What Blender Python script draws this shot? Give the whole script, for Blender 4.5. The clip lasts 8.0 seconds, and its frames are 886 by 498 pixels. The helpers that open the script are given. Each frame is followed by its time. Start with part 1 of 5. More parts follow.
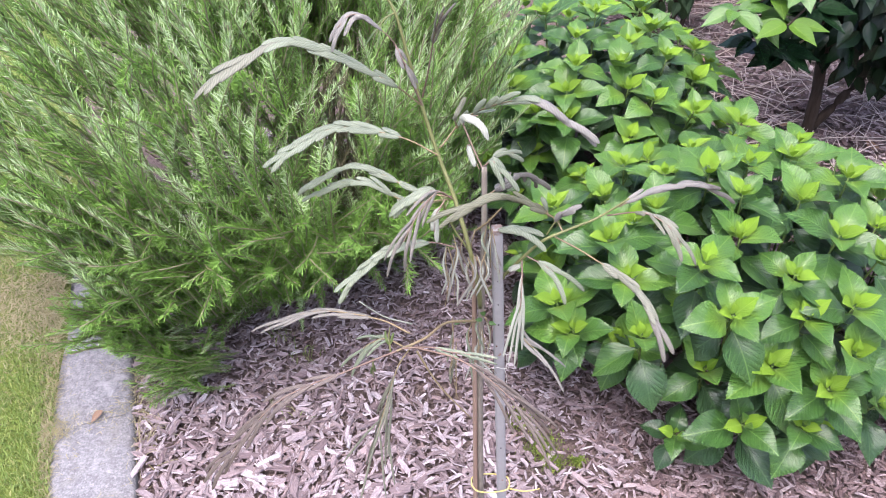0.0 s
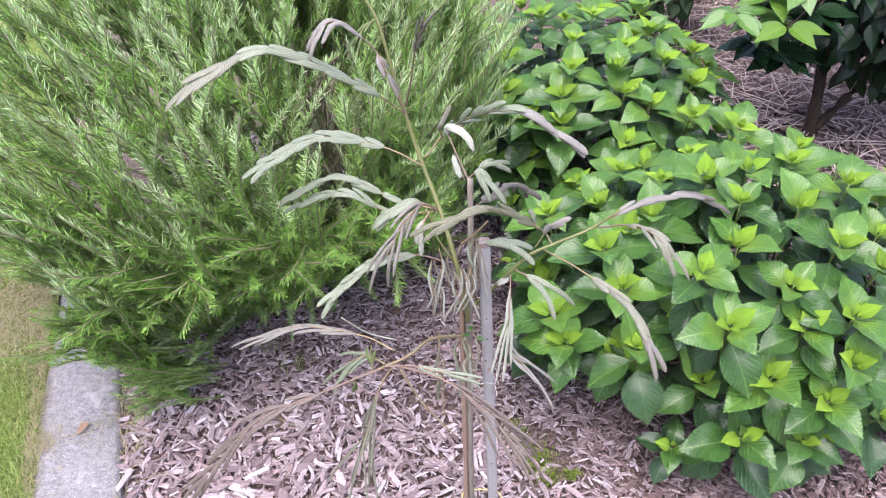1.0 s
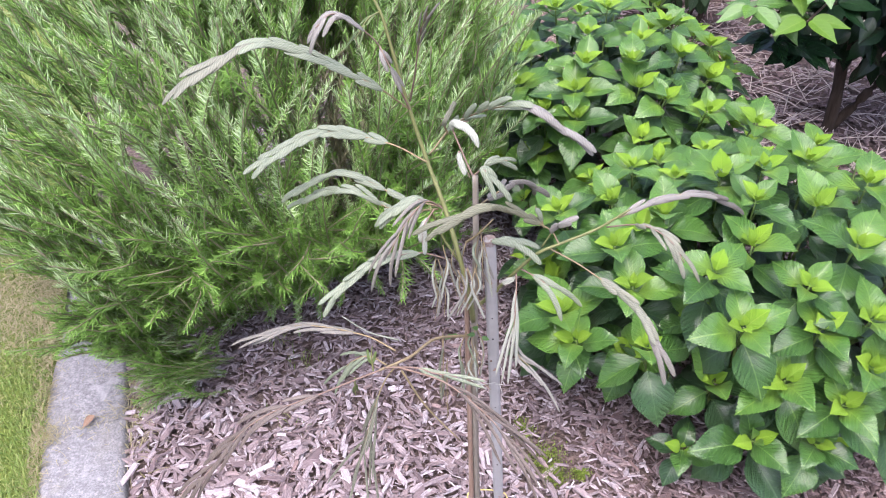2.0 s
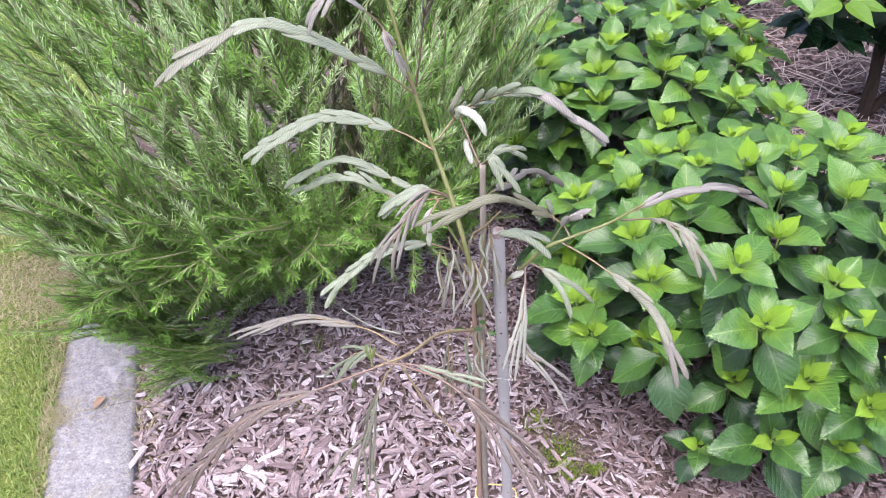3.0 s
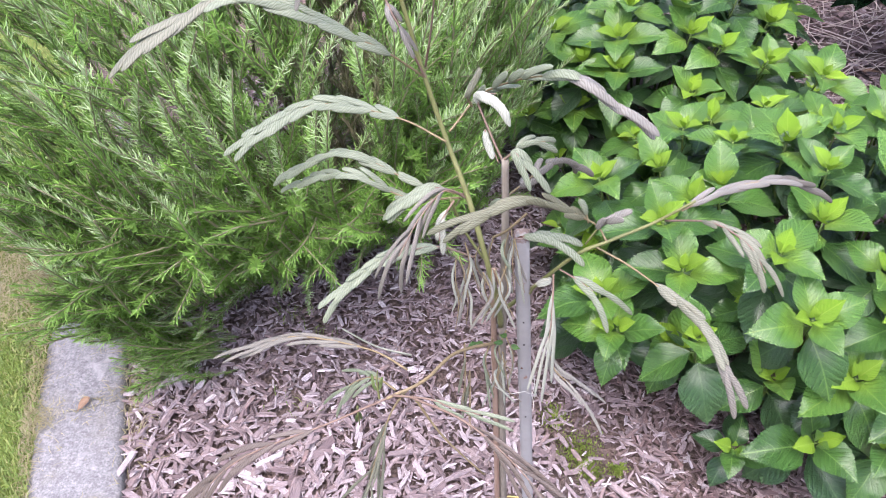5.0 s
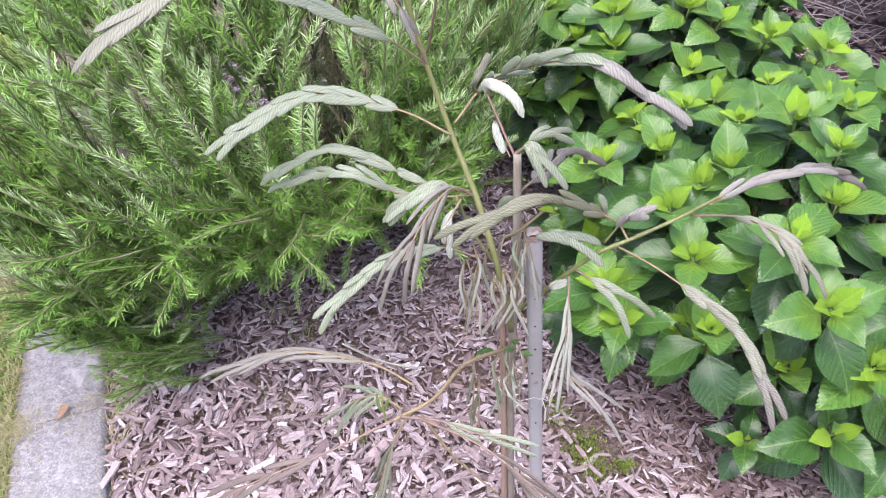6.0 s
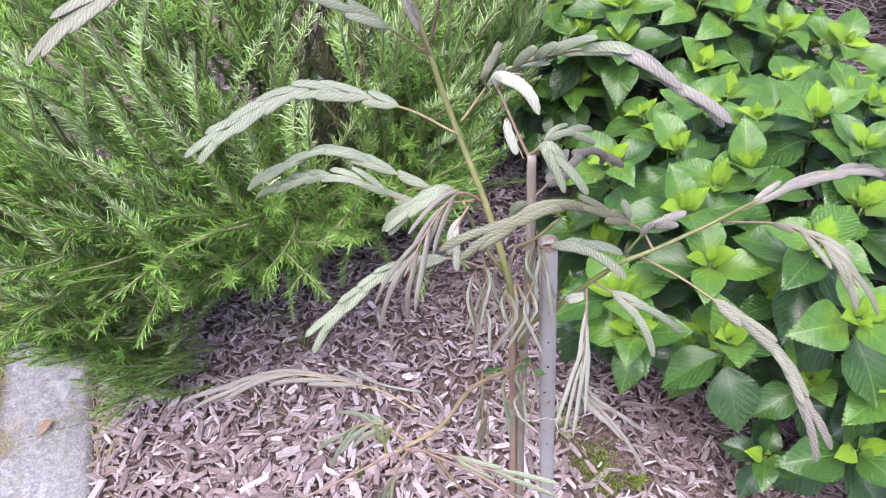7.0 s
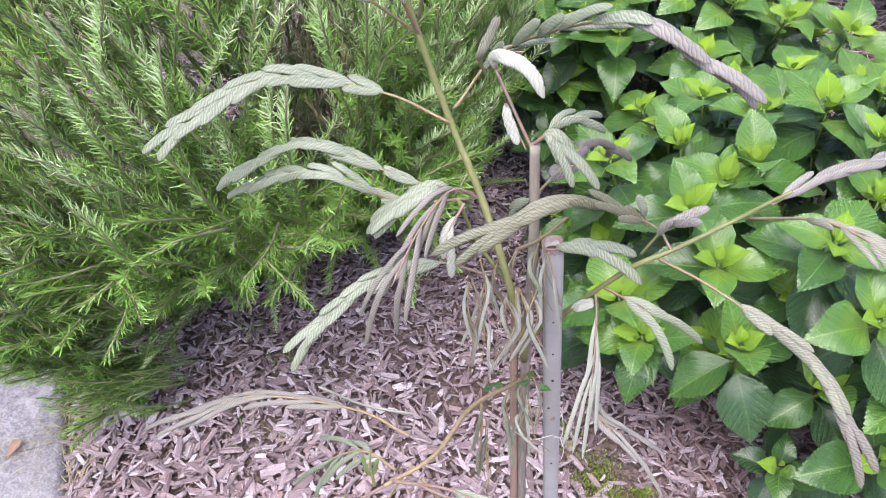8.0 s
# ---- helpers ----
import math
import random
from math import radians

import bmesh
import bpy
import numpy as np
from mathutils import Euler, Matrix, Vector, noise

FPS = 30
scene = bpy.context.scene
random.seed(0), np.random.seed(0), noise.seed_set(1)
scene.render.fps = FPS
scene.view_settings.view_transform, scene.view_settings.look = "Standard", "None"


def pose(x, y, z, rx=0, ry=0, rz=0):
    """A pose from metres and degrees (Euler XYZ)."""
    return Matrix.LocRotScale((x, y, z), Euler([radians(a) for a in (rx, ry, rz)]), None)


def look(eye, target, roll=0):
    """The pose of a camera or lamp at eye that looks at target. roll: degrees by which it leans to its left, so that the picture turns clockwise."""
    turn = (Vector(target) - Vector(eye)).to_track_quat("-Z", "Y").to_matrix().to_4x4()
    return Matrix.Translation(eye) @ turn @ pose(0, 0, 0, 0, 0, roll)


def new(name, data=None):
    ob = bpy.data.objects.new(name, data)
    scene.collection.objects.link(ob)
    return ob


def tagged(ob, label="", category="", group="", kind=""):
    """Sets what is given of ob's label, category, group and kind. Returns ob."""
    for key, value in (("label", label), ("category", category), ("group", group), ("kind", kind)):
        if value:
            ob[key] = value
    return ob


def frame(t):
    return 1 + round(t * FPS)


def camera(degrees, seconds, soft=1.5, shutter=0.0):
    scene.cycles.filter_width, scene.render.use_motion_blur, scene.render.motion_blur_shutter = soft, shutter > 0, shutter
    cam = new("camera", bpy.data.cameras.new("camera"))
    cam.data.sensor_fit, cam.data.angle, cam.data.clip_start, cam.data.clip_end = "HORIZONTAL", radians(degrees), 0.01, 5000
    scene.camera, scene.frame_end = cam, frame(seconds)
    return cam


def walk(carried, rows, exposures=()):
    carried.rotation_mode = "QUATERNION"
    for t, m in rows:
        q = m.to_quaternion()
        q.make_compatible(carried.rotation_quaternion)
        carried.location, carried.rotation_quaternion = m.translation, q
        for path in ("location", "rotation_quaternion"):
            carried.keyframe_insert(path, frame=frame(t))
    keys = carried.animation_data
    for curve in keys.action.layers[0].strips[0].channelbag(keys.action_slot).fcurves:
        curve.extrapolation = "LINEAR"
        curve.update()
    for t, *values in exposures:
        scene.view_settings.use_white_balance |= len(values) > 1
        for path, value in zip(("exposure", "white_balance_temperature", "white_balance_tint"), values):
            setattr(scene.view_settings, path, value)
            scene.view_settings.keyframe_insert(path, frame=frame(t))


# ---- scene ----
cam = camera(56.1, 8.0, soft=1.0)
PATH = [
    (0.0, (0.066, 0.072, 1.631), (0.017, 1.63, 0.378), -1.8),
    (0.5, (0.077, 0.1, 1.626), (0.028, 1.659, 0.374), -1.8),
    (1.0, (0.09, 0.114, 1.62), (0.035, 1.673, 0.369), -2.0),
    (1.5, (0.099, 0.124, 1.616), (0.03, 1.68, 0.361), -2.1),
    (3.0, (0.132, 0.188, 1.592), (-0.026, 1.699, 0.292), -3.0),
    (3.5, (0.151, 0.212, 1.58), (-0.04, 1.705, 0.264), -3.1),
    (4.0, (0.148, 0.242, 1.568), (-0.058, 1.726, 0.244), -3.3),
    (5.5, (0.08, 0.387, 1.516), (-0.05, 1.809, 0.116), -4.2),
    (6.0, (0.07, 0.418, 1.497), (-0.046, 1.829, 0.084), -4.2),
    (6.5, (0.06, 0.449, 1.474), (-0.053, 1.858, 0.06), -4.2),
    (7.0, (0.058, 0.484, 1.447), (-0.053, 1.894, 0.033), -4.3),
    (7.5, (0.056, 0.515, 1.42), (-0.039, 1.928, 0.008), -4.3),
    (8.0, (0.051, 0.546, 1.386), (-0.036, 1.962, -0.025), -4.4),
]
EXPOSURE = 2.08
walk(cam, [(t, look(eye, target, roll)) for t, eye, target, roll in PATH], [(0.0, EXPOSURE, 6050, 17), (8.0, EXPOSURE, 6050, 17)])

# ---- world and sun: a bright overcast day ----
world = bpy.data.worlds.new("overcast_sky")
scene.world = world
world.use_nodes = True
wn = world.node_tree.nodes
sky = wn.new("ShaderNodeTexSky")
sky.sky_type, sky.sun_disc = "NISHITA", False
sky.sun_elevation, sky.sun_rotation = radians(71), radians(194)
sky.air_density, sky.dust_density, sky.ozone_density = 1.0, 5.0, 0.8
wn["Background"].inputs["Strength"].default_value = 0.12
world.node_tree.links.new(sky.outputs["Color"], wn["Background"].inputs["Color"])
sun_data = bpy.data.lights.new("sun", "SUN")
sun_data.energy, sun_data.angle, sun_data.color = 1.8, radians(65), (1.0, 0.97, 0.93)
sun = new("sun", sun_data)
sun.matrix_world = look((-0.3, -0.4, 6.0), (0.2, 1.6, 0.0))


# ---- materials ----
class Nodes:
    """A short way to write a node material."""

    def __init__(self, name):
        self.m = bpy.data.materials.new(name)
        self.m.use_nodes = True
        self.t = self.m.node_tree
        self.b = self.t.nodes["Principled BSDF"]
        self.out = self.t.nodes["Material Output"]

    def put(self, kind, ins=(), **props):
        n = self.t.nodes.new("ShaderNode" + kind)
        for k, v in props.items():
            setattr(n, k, v)
        for k, v in dict(ins).items():
            self.feed(n.inputs[k], v)
        return n

    def feed(self, socket, v):
        if isinstance(v, bpy.types.NodeSocket):
            self.t.links.new(v, socket)
        else:
            socket.default_value = v

    def math(self, op, a, b=0.0, c=0.0):
        return self.put("Math", {0: a, 1: b, 2: c}, operation=op).outputs[0]

    def mix(self, f, a, b, blend="MIX"):
        n = self.put("Mix", data_type="RGBA", blend_type=blend)
        self.feed(n.inputs[0], f)
        for s, v in ((n.inputs[6], a), (n.inputs[7], b)):
            self.feed(s, v if isinstance(v, bpy.types.NodeSocket) else (*v, 1.0))
        return n.outputs[2]

    def ramp(self, f, *stops):
        n = self.put("ValToRGB", {"Fac": f})
        els = n.color_ramp.elements
        while len(els) < len(stops):
            els.new(0.5)
        for e, (p, c) in zip(els, stops):
            e.position, e.color = p, (*c, 1.0) if isinstance(c, tuple) else (c, c, c, 1.0)
        return n.outputs["Color"]

    def noise(self, scale, detail=4.0, rough=0.6, vec=None, dist=0.0):
        n = self.put("TexNoise", {"Scale": scale, "Detail": detail, "Roughness": rough, "Distortion": dist})
        self.feed(n.inputs["Vector"], vec if vec is not None else self.put("TexCoord").outputs["Object"])
        return n.outputs["Fac"]

    def chance(self):
        """One random number for each piece, whether an object of its own or an island of a joined mesh."""
        a = self.put("ObjectInfo").outputs["Random"]
        b = self.put("NewGeometry").outputs["Random Per Island"]
        return self.math("FRACT", self.math("ADD", a, b))

    def uv(self):
        s = self.put("SeparateXYZ", {0: self.put("UVMap", uv_map="UVMap").outputs[0]})
        return s.outputs[0], s.outputs[1]

    def bump(self, height, strength=0.3, distance=0.004):
        self.feed(self.b.inputs["Normal"], self.put("Bump", {"Height": height, "Strength": strength, "Distance": distance}).outputs[0])

    def done(self, color, rough=0.6, spec=0.5, thin=0.0, thin_color=None):
        self.feed(self.b.inputs["Base Color"], color if isinstance(color, bpy.types.NodeSocket) else (*color, 1.0))
        self.feed(self.b.inputs["Roughness"], rough)
        self.b.inputs["Specular IOR Level"].default_value = spec
        if thin:
            tr = self.put("BsdfTranslucent")
            self.feed(tr.inputs["Color"], thin_color if thin_color is not None else self.b.inputs["Base Color"].links[0].from_socket)
            mx = self.put("MixShader", {0: thin, 1: self.b.outputs[0], 2: tr.outputs[0]})
            self.t.links.new(mx.outputs[0], self.out.inputs[0])
        return self.m


def leaf_material(name, low, high, rib, rough, spec, veins=9.0, thin=0.3, relief=0.5, blotch=0.25, wax=0.0, base=None):
    """A leaf: midrib and side veins by its own length and width, patches of tone, relief between the veins."""
    n = Nodes(name)
    u, v = n.uv()
    side = n.math("ABSOLUTE", n.math("SUBTRACT", u, 0.5))
    ribs = n.math("SMOOTH_MIN", n.math("MULTIPLY", side, 38.0), 1.0, 0.3)
    along = n.math("SUBTRACT", v, n.math("MULTIPLY", n.math("POWER", side, 1.25), 0.9))
    wave = n.math("ABSOLUTE", n.math("SINE", n.math("MULTIPLY", along, veins * 3.1416)))
    vein = n.math("MINIMUM", n.math("ADD", n.math("MULTIPLY", wave, 6.0), n.math("MULTIPLY", side, 1.2)), 1.0)
    pillow = n.math("MULTIPLY", n.math("POWER", wave, 0.7), n.math("MINIMUM", n.math("MULTIPLY", side, 9.0), 1.0))
    fine = n.noise(26.0, 5.0, 0.6, n.put("UVMap", uv_map="UVMap").outputs[0])
    tone = n.math("ADD", n.math("MULTIPLY", n.chance(), 0.75), n.math("MULTIPLY", n.noise(7.0, 3.0), 0.5))
    col = n.mix(n.math("SUBTRACT", tone, 0.1), low, high)
    col = n.mix(n.math("MULTIPLY", fine, blotch), col, low)
    col = n.mix(n.math("MULTIPLY", n.math("SUBTRACT", 1.0, n.math("MULTIPLY", vein, ribs)), 0.7), col, rib)
    if base:
        col = n.mix(n.ramp(n.math("ADD", v, n.math("MULTIPLY", side, 0.5)), (0.08, 0.85), (0.6, 0.0)), col, base)
    n.bump(n.math("ADD", n.math("MULTIPLY", pillow, 0.6), n.math("MULTIPLY", fine, 1.9)), relief, 0.02)
    n.b.inputs["Coat Weight"].default_value, n.b.inputs["Coat Roughness"].default_value = wax, 0.3
    return n.done(col, n.math("ADD", rough, n.math("MULTIPLY", fine, 0.15)), spec, thin, n.mix(0.5, col, high))


M_HYD = leaf_material("hydrangea_leaf", (0.027, 0.087, 0.012), (0.075, 0.185, 0.024), (0.17, 0.3, 0.065), 0.34, 0.5, 8.0, 0.1, 0.75, 0.3, 0.5)
M_HYD_YOUNG = leaf_material("hydrangea_young_leaf", (0.125, 0.24, 0.013), (0.2, 0.33, 0.021), (0.24, 0.35, 0.05), 0.42, 0.4, 8.0, 0.25, 0.5)
M_HYD_FRESH = leaf_material("hydrangea_fresh_leaf", (0.058, 0.16, 0.018), (0.118, 0.255, 0.03), (0.21, 0.35, 0.065), 0.36, 0.55, 8.0, 0.12, 0.75, 0.25, 0.45, (0.2, 0.345, 0.022))
# old leaves, and the painted shade of inner and low leaves
M_HYD_OLD_SHADED = leaf_material("hydrangea_old_shaded_leaf", (0.014, 0.045, 0.011), (0.032, 0.09, 0.019), (0.07, 0.14, 0.042), 0.38, 0.5, 8.0, 0.04, 0.7, 0.25, 0.5)
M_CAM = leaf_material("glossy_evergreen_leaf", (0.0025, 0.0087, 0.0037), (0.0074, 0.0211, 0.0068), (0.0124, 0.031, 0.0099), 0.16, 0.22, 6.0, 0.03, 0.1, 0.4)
M_CAM_NEW = leaf_material("glossy_new_leaf", (0.0336, 0.0855, 0.0056), (0.0735, 0.1472, 0.0105), (0.126, 0.19, 0.028), 0.4, 0.35, 6.0, 0.25, 0.2)
M_CAM_MID = leaf_material("glossy_middle_leaf", (0.031, 0.0806, 0.0124), (0.0806, 0.1612, 0.0248), (0.124, 0.2108, 0.062), 0.25, 0.5, 6.0, 0.2, 0.2)
M_HEDGE = leaf_material("shade_shrub_leaf", (0.0186, 0.0465, 0.0155), (0.0558, 0.1054, 0.0372), (0.0868, 0.1364, 0.062), 0.5, 0.4, 6.0, 0.2, 0.3)
M_DEAD = leaf_material("dead_leaf", (0.14, 0.0723, 0.0475), (0.252, 0.17, 0.1235), (0.294, 0.238, 0.1805), 0.7, 0.25, 6.0, 0.1, 0.4)
M_PETAL = leaf_material("pink_petal", (0.5, 0.03, 0.12), (0.62, 0.1, 0.2), (0.65, 0.2, 0.25), 0.6, 0.3, 5.0, 0.3, 0.2)


def needle_material(name, dark, light, silver):
    """Older needles low on the shoot are dark, those towards its tip paler and silvery."""
    n = Nodes(name)
    u, v = n.uv()
    age = n.math("ADD", n.math("MULTIPLY", v, 0.75), n.math("MULTIPLY", n.chance(), 0.4))
    col = n.mix(age, dark, light)
    col = n.mix(n.math("MULTIPLY", n.math("POWER", v, 5.0), 0.75), col, silver)
    col = n.mix(n.math("GREATER_THAN", u, 0.75), col, (0.17, 0.155, 0.1))
    return n.done(col, 0.5, 0.35, 0.1, n.mix(0.5, col, light))


M_ROS = needle_material("rosemary_needles", (0.044, 0.104, 0.016), (0.172, 0.308, 0.046), (0.45, 0.53, 0.345))
M_ROS_DRY = needle_material("dry_rosemary_needles", (0.06, 0.06, 0.026), (0.13, 0.125, 0.06), (0.2, 0.19, 0.115))


def pinna_material(name, low, high, tip):
    """Folded feathery leaf: small leaflets lying over each other like a plait, each with a paler free edge."""
    n = Nodes(name)
    u, v = n.uv()
    f = n.math("FRACT", v)
    c = n.mix(n.chance(), low, high)
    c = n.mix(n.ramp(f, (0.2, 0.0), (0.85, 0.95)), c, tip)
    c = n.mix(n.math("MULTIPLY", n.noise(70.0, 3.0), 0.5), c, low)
    # crease shade between leaflets, painted dark at the foot of each one
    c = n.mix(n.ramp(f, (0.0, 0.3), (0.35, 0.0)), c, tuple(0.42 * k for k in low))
    n.bump(n.math("ADD", n.math("MULTIPLY", f, 0.8), n.math("MULTIPLY", n.noise(900.0, 3.0), 0.5)), 0.55, 0.001)
    return n.done(c, 0.55, 0.35, 0.12)


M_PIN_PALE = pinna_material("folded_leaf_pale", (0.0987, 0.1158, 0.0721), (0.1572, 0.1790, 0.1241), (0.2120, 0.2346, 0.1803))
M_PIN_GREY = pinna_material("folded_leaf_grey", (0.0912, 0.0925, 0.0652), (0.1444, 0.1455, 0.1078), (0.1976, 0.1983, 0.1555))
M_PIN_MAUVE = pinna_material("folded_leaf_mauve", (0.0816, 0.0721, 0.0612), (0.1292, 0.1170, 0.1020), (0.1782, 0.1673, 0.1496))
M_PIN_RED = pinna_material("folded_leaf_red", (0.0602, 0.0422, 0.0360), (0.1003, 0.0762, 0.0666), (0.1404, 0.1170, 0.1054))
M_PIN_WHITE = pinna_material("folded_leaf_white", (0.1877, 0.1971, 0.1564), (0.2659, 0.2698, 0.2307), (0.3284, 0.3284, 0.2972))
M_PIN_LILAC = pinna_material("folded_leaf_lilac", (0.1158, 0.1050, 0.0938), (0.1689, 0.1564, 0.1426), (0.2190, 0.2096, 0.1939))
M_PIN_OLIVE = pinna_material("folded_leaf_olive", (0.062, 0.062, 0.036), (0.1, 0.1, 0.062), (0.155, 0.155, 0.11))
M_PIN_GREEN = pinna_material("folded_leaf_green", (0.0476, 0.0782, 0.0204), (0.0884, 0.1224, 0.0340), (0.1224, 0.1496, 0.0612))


def bark_material(name, low, high, scale=60.0, rough=0.75, stretch=6.0, relief=0.5, spec=0.25):
    n = Nodes(name)
    co = n.put("Mapping", {0: n.put("TexCoord").outputs["Object"], 3: (1.0, 1.0, 1.0 / stretch)}).outputs[0]
    f = n.noise(scale, 6.0, 0.65, co)
    c = n.mix(n.ramp(f, (0.3, 0.0), (0.7, 1.0)), low, high)
    c = n.mix(n.math("MULTIPLY", n.noise(9.0, 3.0), 0.5), c, low)
    n.bump(f, relief, 0.003)
    return n.done(c, rough, spec)


M_TRUNK = bark_material("young_trunk_bark", (0.1216, 0.1026, 0.0836), (0.228, 0.2014, 0.1748), 180.0)
M_STEM_GREEN = bark_material("green_stem", (0.0969, 0.104, 0.0365), (0.1596, 0.1587, 0.073), 140.0, 0.5)
M_STEM_BROWN = bark_material("brown_petiole", (0.1292, 0.0988, 0.0532), (0.2204, 0.171, 0.1064), 160.0, 0.6)
M_STEM_RED = bark_material("reddish_petiole", (0.125, 0.08, 0.062), (0.2, 0.145, 0.12), 160.0, 0.6)
M_CANE = bark_material("cane_wood", (0.1672, 0.1064, 0.0798), (0.2736, 0.1976, 0.1596), 120.0, 0.6, 14.0)
M_WOOD_DARK = bark_material("dark_bark", (0.0213, 0.0137, 0.0099), (0.0646, 0.0456, 0.0342), 70.0, 0.85)
M_WOOD_ROS = bark_material("rosemary_wood", (0.048, 0.042, 0.022), (0.11, 0.097, 0.055), 90.0, 0.85)
M_STALK = bark_material("hydrangea_stalk", (0.0547, 0.0912, 0.0182), (0.1094, 0.155, 0.041), 60.0, 0.55)
M_STRAW = bark_material("dry_stalk", (0.3, 0.24, 0.215), (0.48, 0.41, 0.38), 80.0, 0.8)


def chip_material(name, tint):
    n = Nodes(name)
    r = n.chance()
    co = n.put("Mapping", {0: n.put("TexCoord").outputs["Object"], 3: (1.0, 1.0, 1.0)}).outputs[0]
    u, v = n.uv()
    grain = n.put("TexNoise", {"Scale": 1.0, "Detail": 5.0, "Roughness": 0.7})
    vec = n.put("CombineXYZ", {0: n.math("MULTIPLY", u, 26.0), 1: n.math("MULTIPLY", v, 3.0), 2: n.math("MULTIPLY", r, 90.0)}).outputs[0]
    n.feed(grain.inputs["Vector"], vec)
    c = n.ramp(r, (0.0, (0.1, 0.071, 0.07)), (0.18, (0.165, 0.124, 0.125)), (0.36, (0.235, 0.187, 0.188)), (0.54, (0.3, 0.25, 0.258)), (0.7, (0.42, 0.368, 0.383)), (0.8, (0.2265, 0.1576, 0.1418)), (0.88, (0.4, 0.355, 0.372)), (1.0, (0.56, 0.525, 0.545)))
    c = n.mix(n.ramp(grain.outputs["Fac"], (0.36, 0.85), (0.6, 0.0)), c, (0.0715, 0.0515, 0.0541))
    c = n.mix(n.math("MULTIPLY", n.noise(45.0, 4.0, 0.6, co), 0.3), c, (0.2504, 0.209, 0.2297))
    c = n.mix(1.0, c, tint, "MULTIPLY")
    n.bump(grain.outputs["Fac"], 0.7, 0.003)
    return n.done(c, 0.85, 0.2)


M_CHIP = chip_material("weathered_bark_chip", (1.07, 1.04, 1.06))
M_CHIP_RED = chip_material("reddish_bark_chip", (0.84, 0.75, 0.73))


def ground_material():
    n = Nodes("bark_litter_soil")
    big = n.noise(3.0, 5.0)
    fine = n.noise(95.0, 6.0, 0.7)
    vor = n.put("TexVoronoi", {"Scale": 75.0, "Randomness": 1.0})
    n.feed(vor.inputs["Vector"], n.put("TexCoord").outputs["Object"])
    c = n.mix(n.ramp(fine, (0.3, 0.0), (0.7, 1.0)), (0.08, 0.058, 0.054), (0.2, 0.155, 0.147))
    c = n.mix(n.math("MULTIPLY", vor.outputs["Distance"], 0.5), c, (0.135, 0.1013, 0.0912))
    c = n.mix(n.ramp(big, (0.35, 0.0), (0.7, 0.5)), c, (0.0675, 0.0405, 0.0338))
    n.bump(n.math("ADD", fine, vor.outputs["Distance"]), 0.9, 0.012)
    return n.done(c, 0.95, 0.1)


M_SOIL = ground_material()


def lawn_material():
    n = Nodes("lawn_turf")
    f = n.noise(60.0, 6.0, 0.7)
    c = n.mix(n.ramp(f, (0.3, 0.0), (0.7, 1.0)), (0.0536, 0.0833, 0.0119), (0.1547, 0.1845, 0.0476))
    c = n.mix(n.ramp(n.noise(2.2, 4.0), (0.5, 0.0), (0.75, 0.5)), c, (0.2142, 0.1904, 0.0892))
    n.bump(f, 0.9, 0.015)
    return n.done(c, 0.9, 0.15)


M_LAWN = lawn_material()


def blade_material(name, *stops):
    n = Nodes(name)
    u, v = n.uv()
    c = n.ramp(n.chance(), *stops)
    c = n.mix(n.math("MULTIPLY", n.math("SUBTRACT", 1.0, v), 0.5), c, (0.25, 0.24, 0.1))
    return n.done(c, 0.55, 0.3, 0.3)


M_GRASS = blade_material("grass_blade", (0.0, (0.055, 0.115, 0.016)), (0.35, (0.105, 0.185, 0.028)), (0.7, (0.165, 0.235, 0.05)), (1.0, (0.25, 0.26, 0.11)))
M_DRYGRASS = blade_material("dry_grass_blade", (0.0, (0.15, 0.125, 0.065)), (0.5, (0.235, 0.2, 0.125)), (1.0, (0.32, 0.285, 0.205)))


def concrete_material():
    n = Nodes("weathered_concrete")
    co = n.put("TexCoord").outputs["Object"]
    grit = n.noise(190.0, 6.0, 0.8, co)
    mid = n.noise(70.0, 5.0, 0.65, co)
    big = n.noise(7.0, 4.0, 0.6, co)
    c = n.mix(n.ramp(grit, (0.32, 0.0), (0.68, 1.0)), (0.08, 0.076, 0.084), (0.275, 0.265, 0.28))
    c = n.mix(n.ramp(mid, (0.42, 0.0), (0.66, 0.6)), c, (0.075, 0.072, 0.08))
    c = n.mix(n.ramp(n.noise(16.0, 3.0, 0.5, co, 1.2), (0.6, 0.0), (0.7, 0.5)), c, (0.29, 0.28, 0.29))
    c = n.mix(n.ramp(big, (0.55, 0.0), (0.75, 0.45)), c, (0.1335, 0.1213, 0.0931))
    n.bump(n.math("ADD", grit, n.math("MULTIPLY", mid, 2.0)), 0.6, 0.003)
    return n.done(c, 0.92, 0.2)


M_CONC = concrete_material()


def stake_material():
    n = Nodes("grey_painted_steel")
    f = n.noise(70.0, 5.0)
    c = n.mix(f, (0.1875, 0.18, 0.1875), (0.255, 0.2475, 0.2513))
    spots = n.noise(38.0, 3.0, 0.5)
    c = n.mix(n.ramp(spots, (0.69, 0.0), (0.73, 0.8)), c, (0.1875, 0.0675, 0.0263))
    z = n.put("SeparateXYZ", {0: n.put("TexCoord").outputs["Object"]}).outputs[2]
    rim = n.math("ADD", n.math("MULTIPLY", n.math("SUBTRACT", z, 0.868), 60.0), n.math("MULTIPLY", n.noise(150.0, 5.0, 0.7), 1.9))
    c = n.mix(n.ramp(rim, (0.42, 0.0), (0.75, 0.7)), c, (0.1, 0.045, 0.03))
    n.bump(f, 0.12, 0.001)
    return n.done(c, 0.5, 0.4)


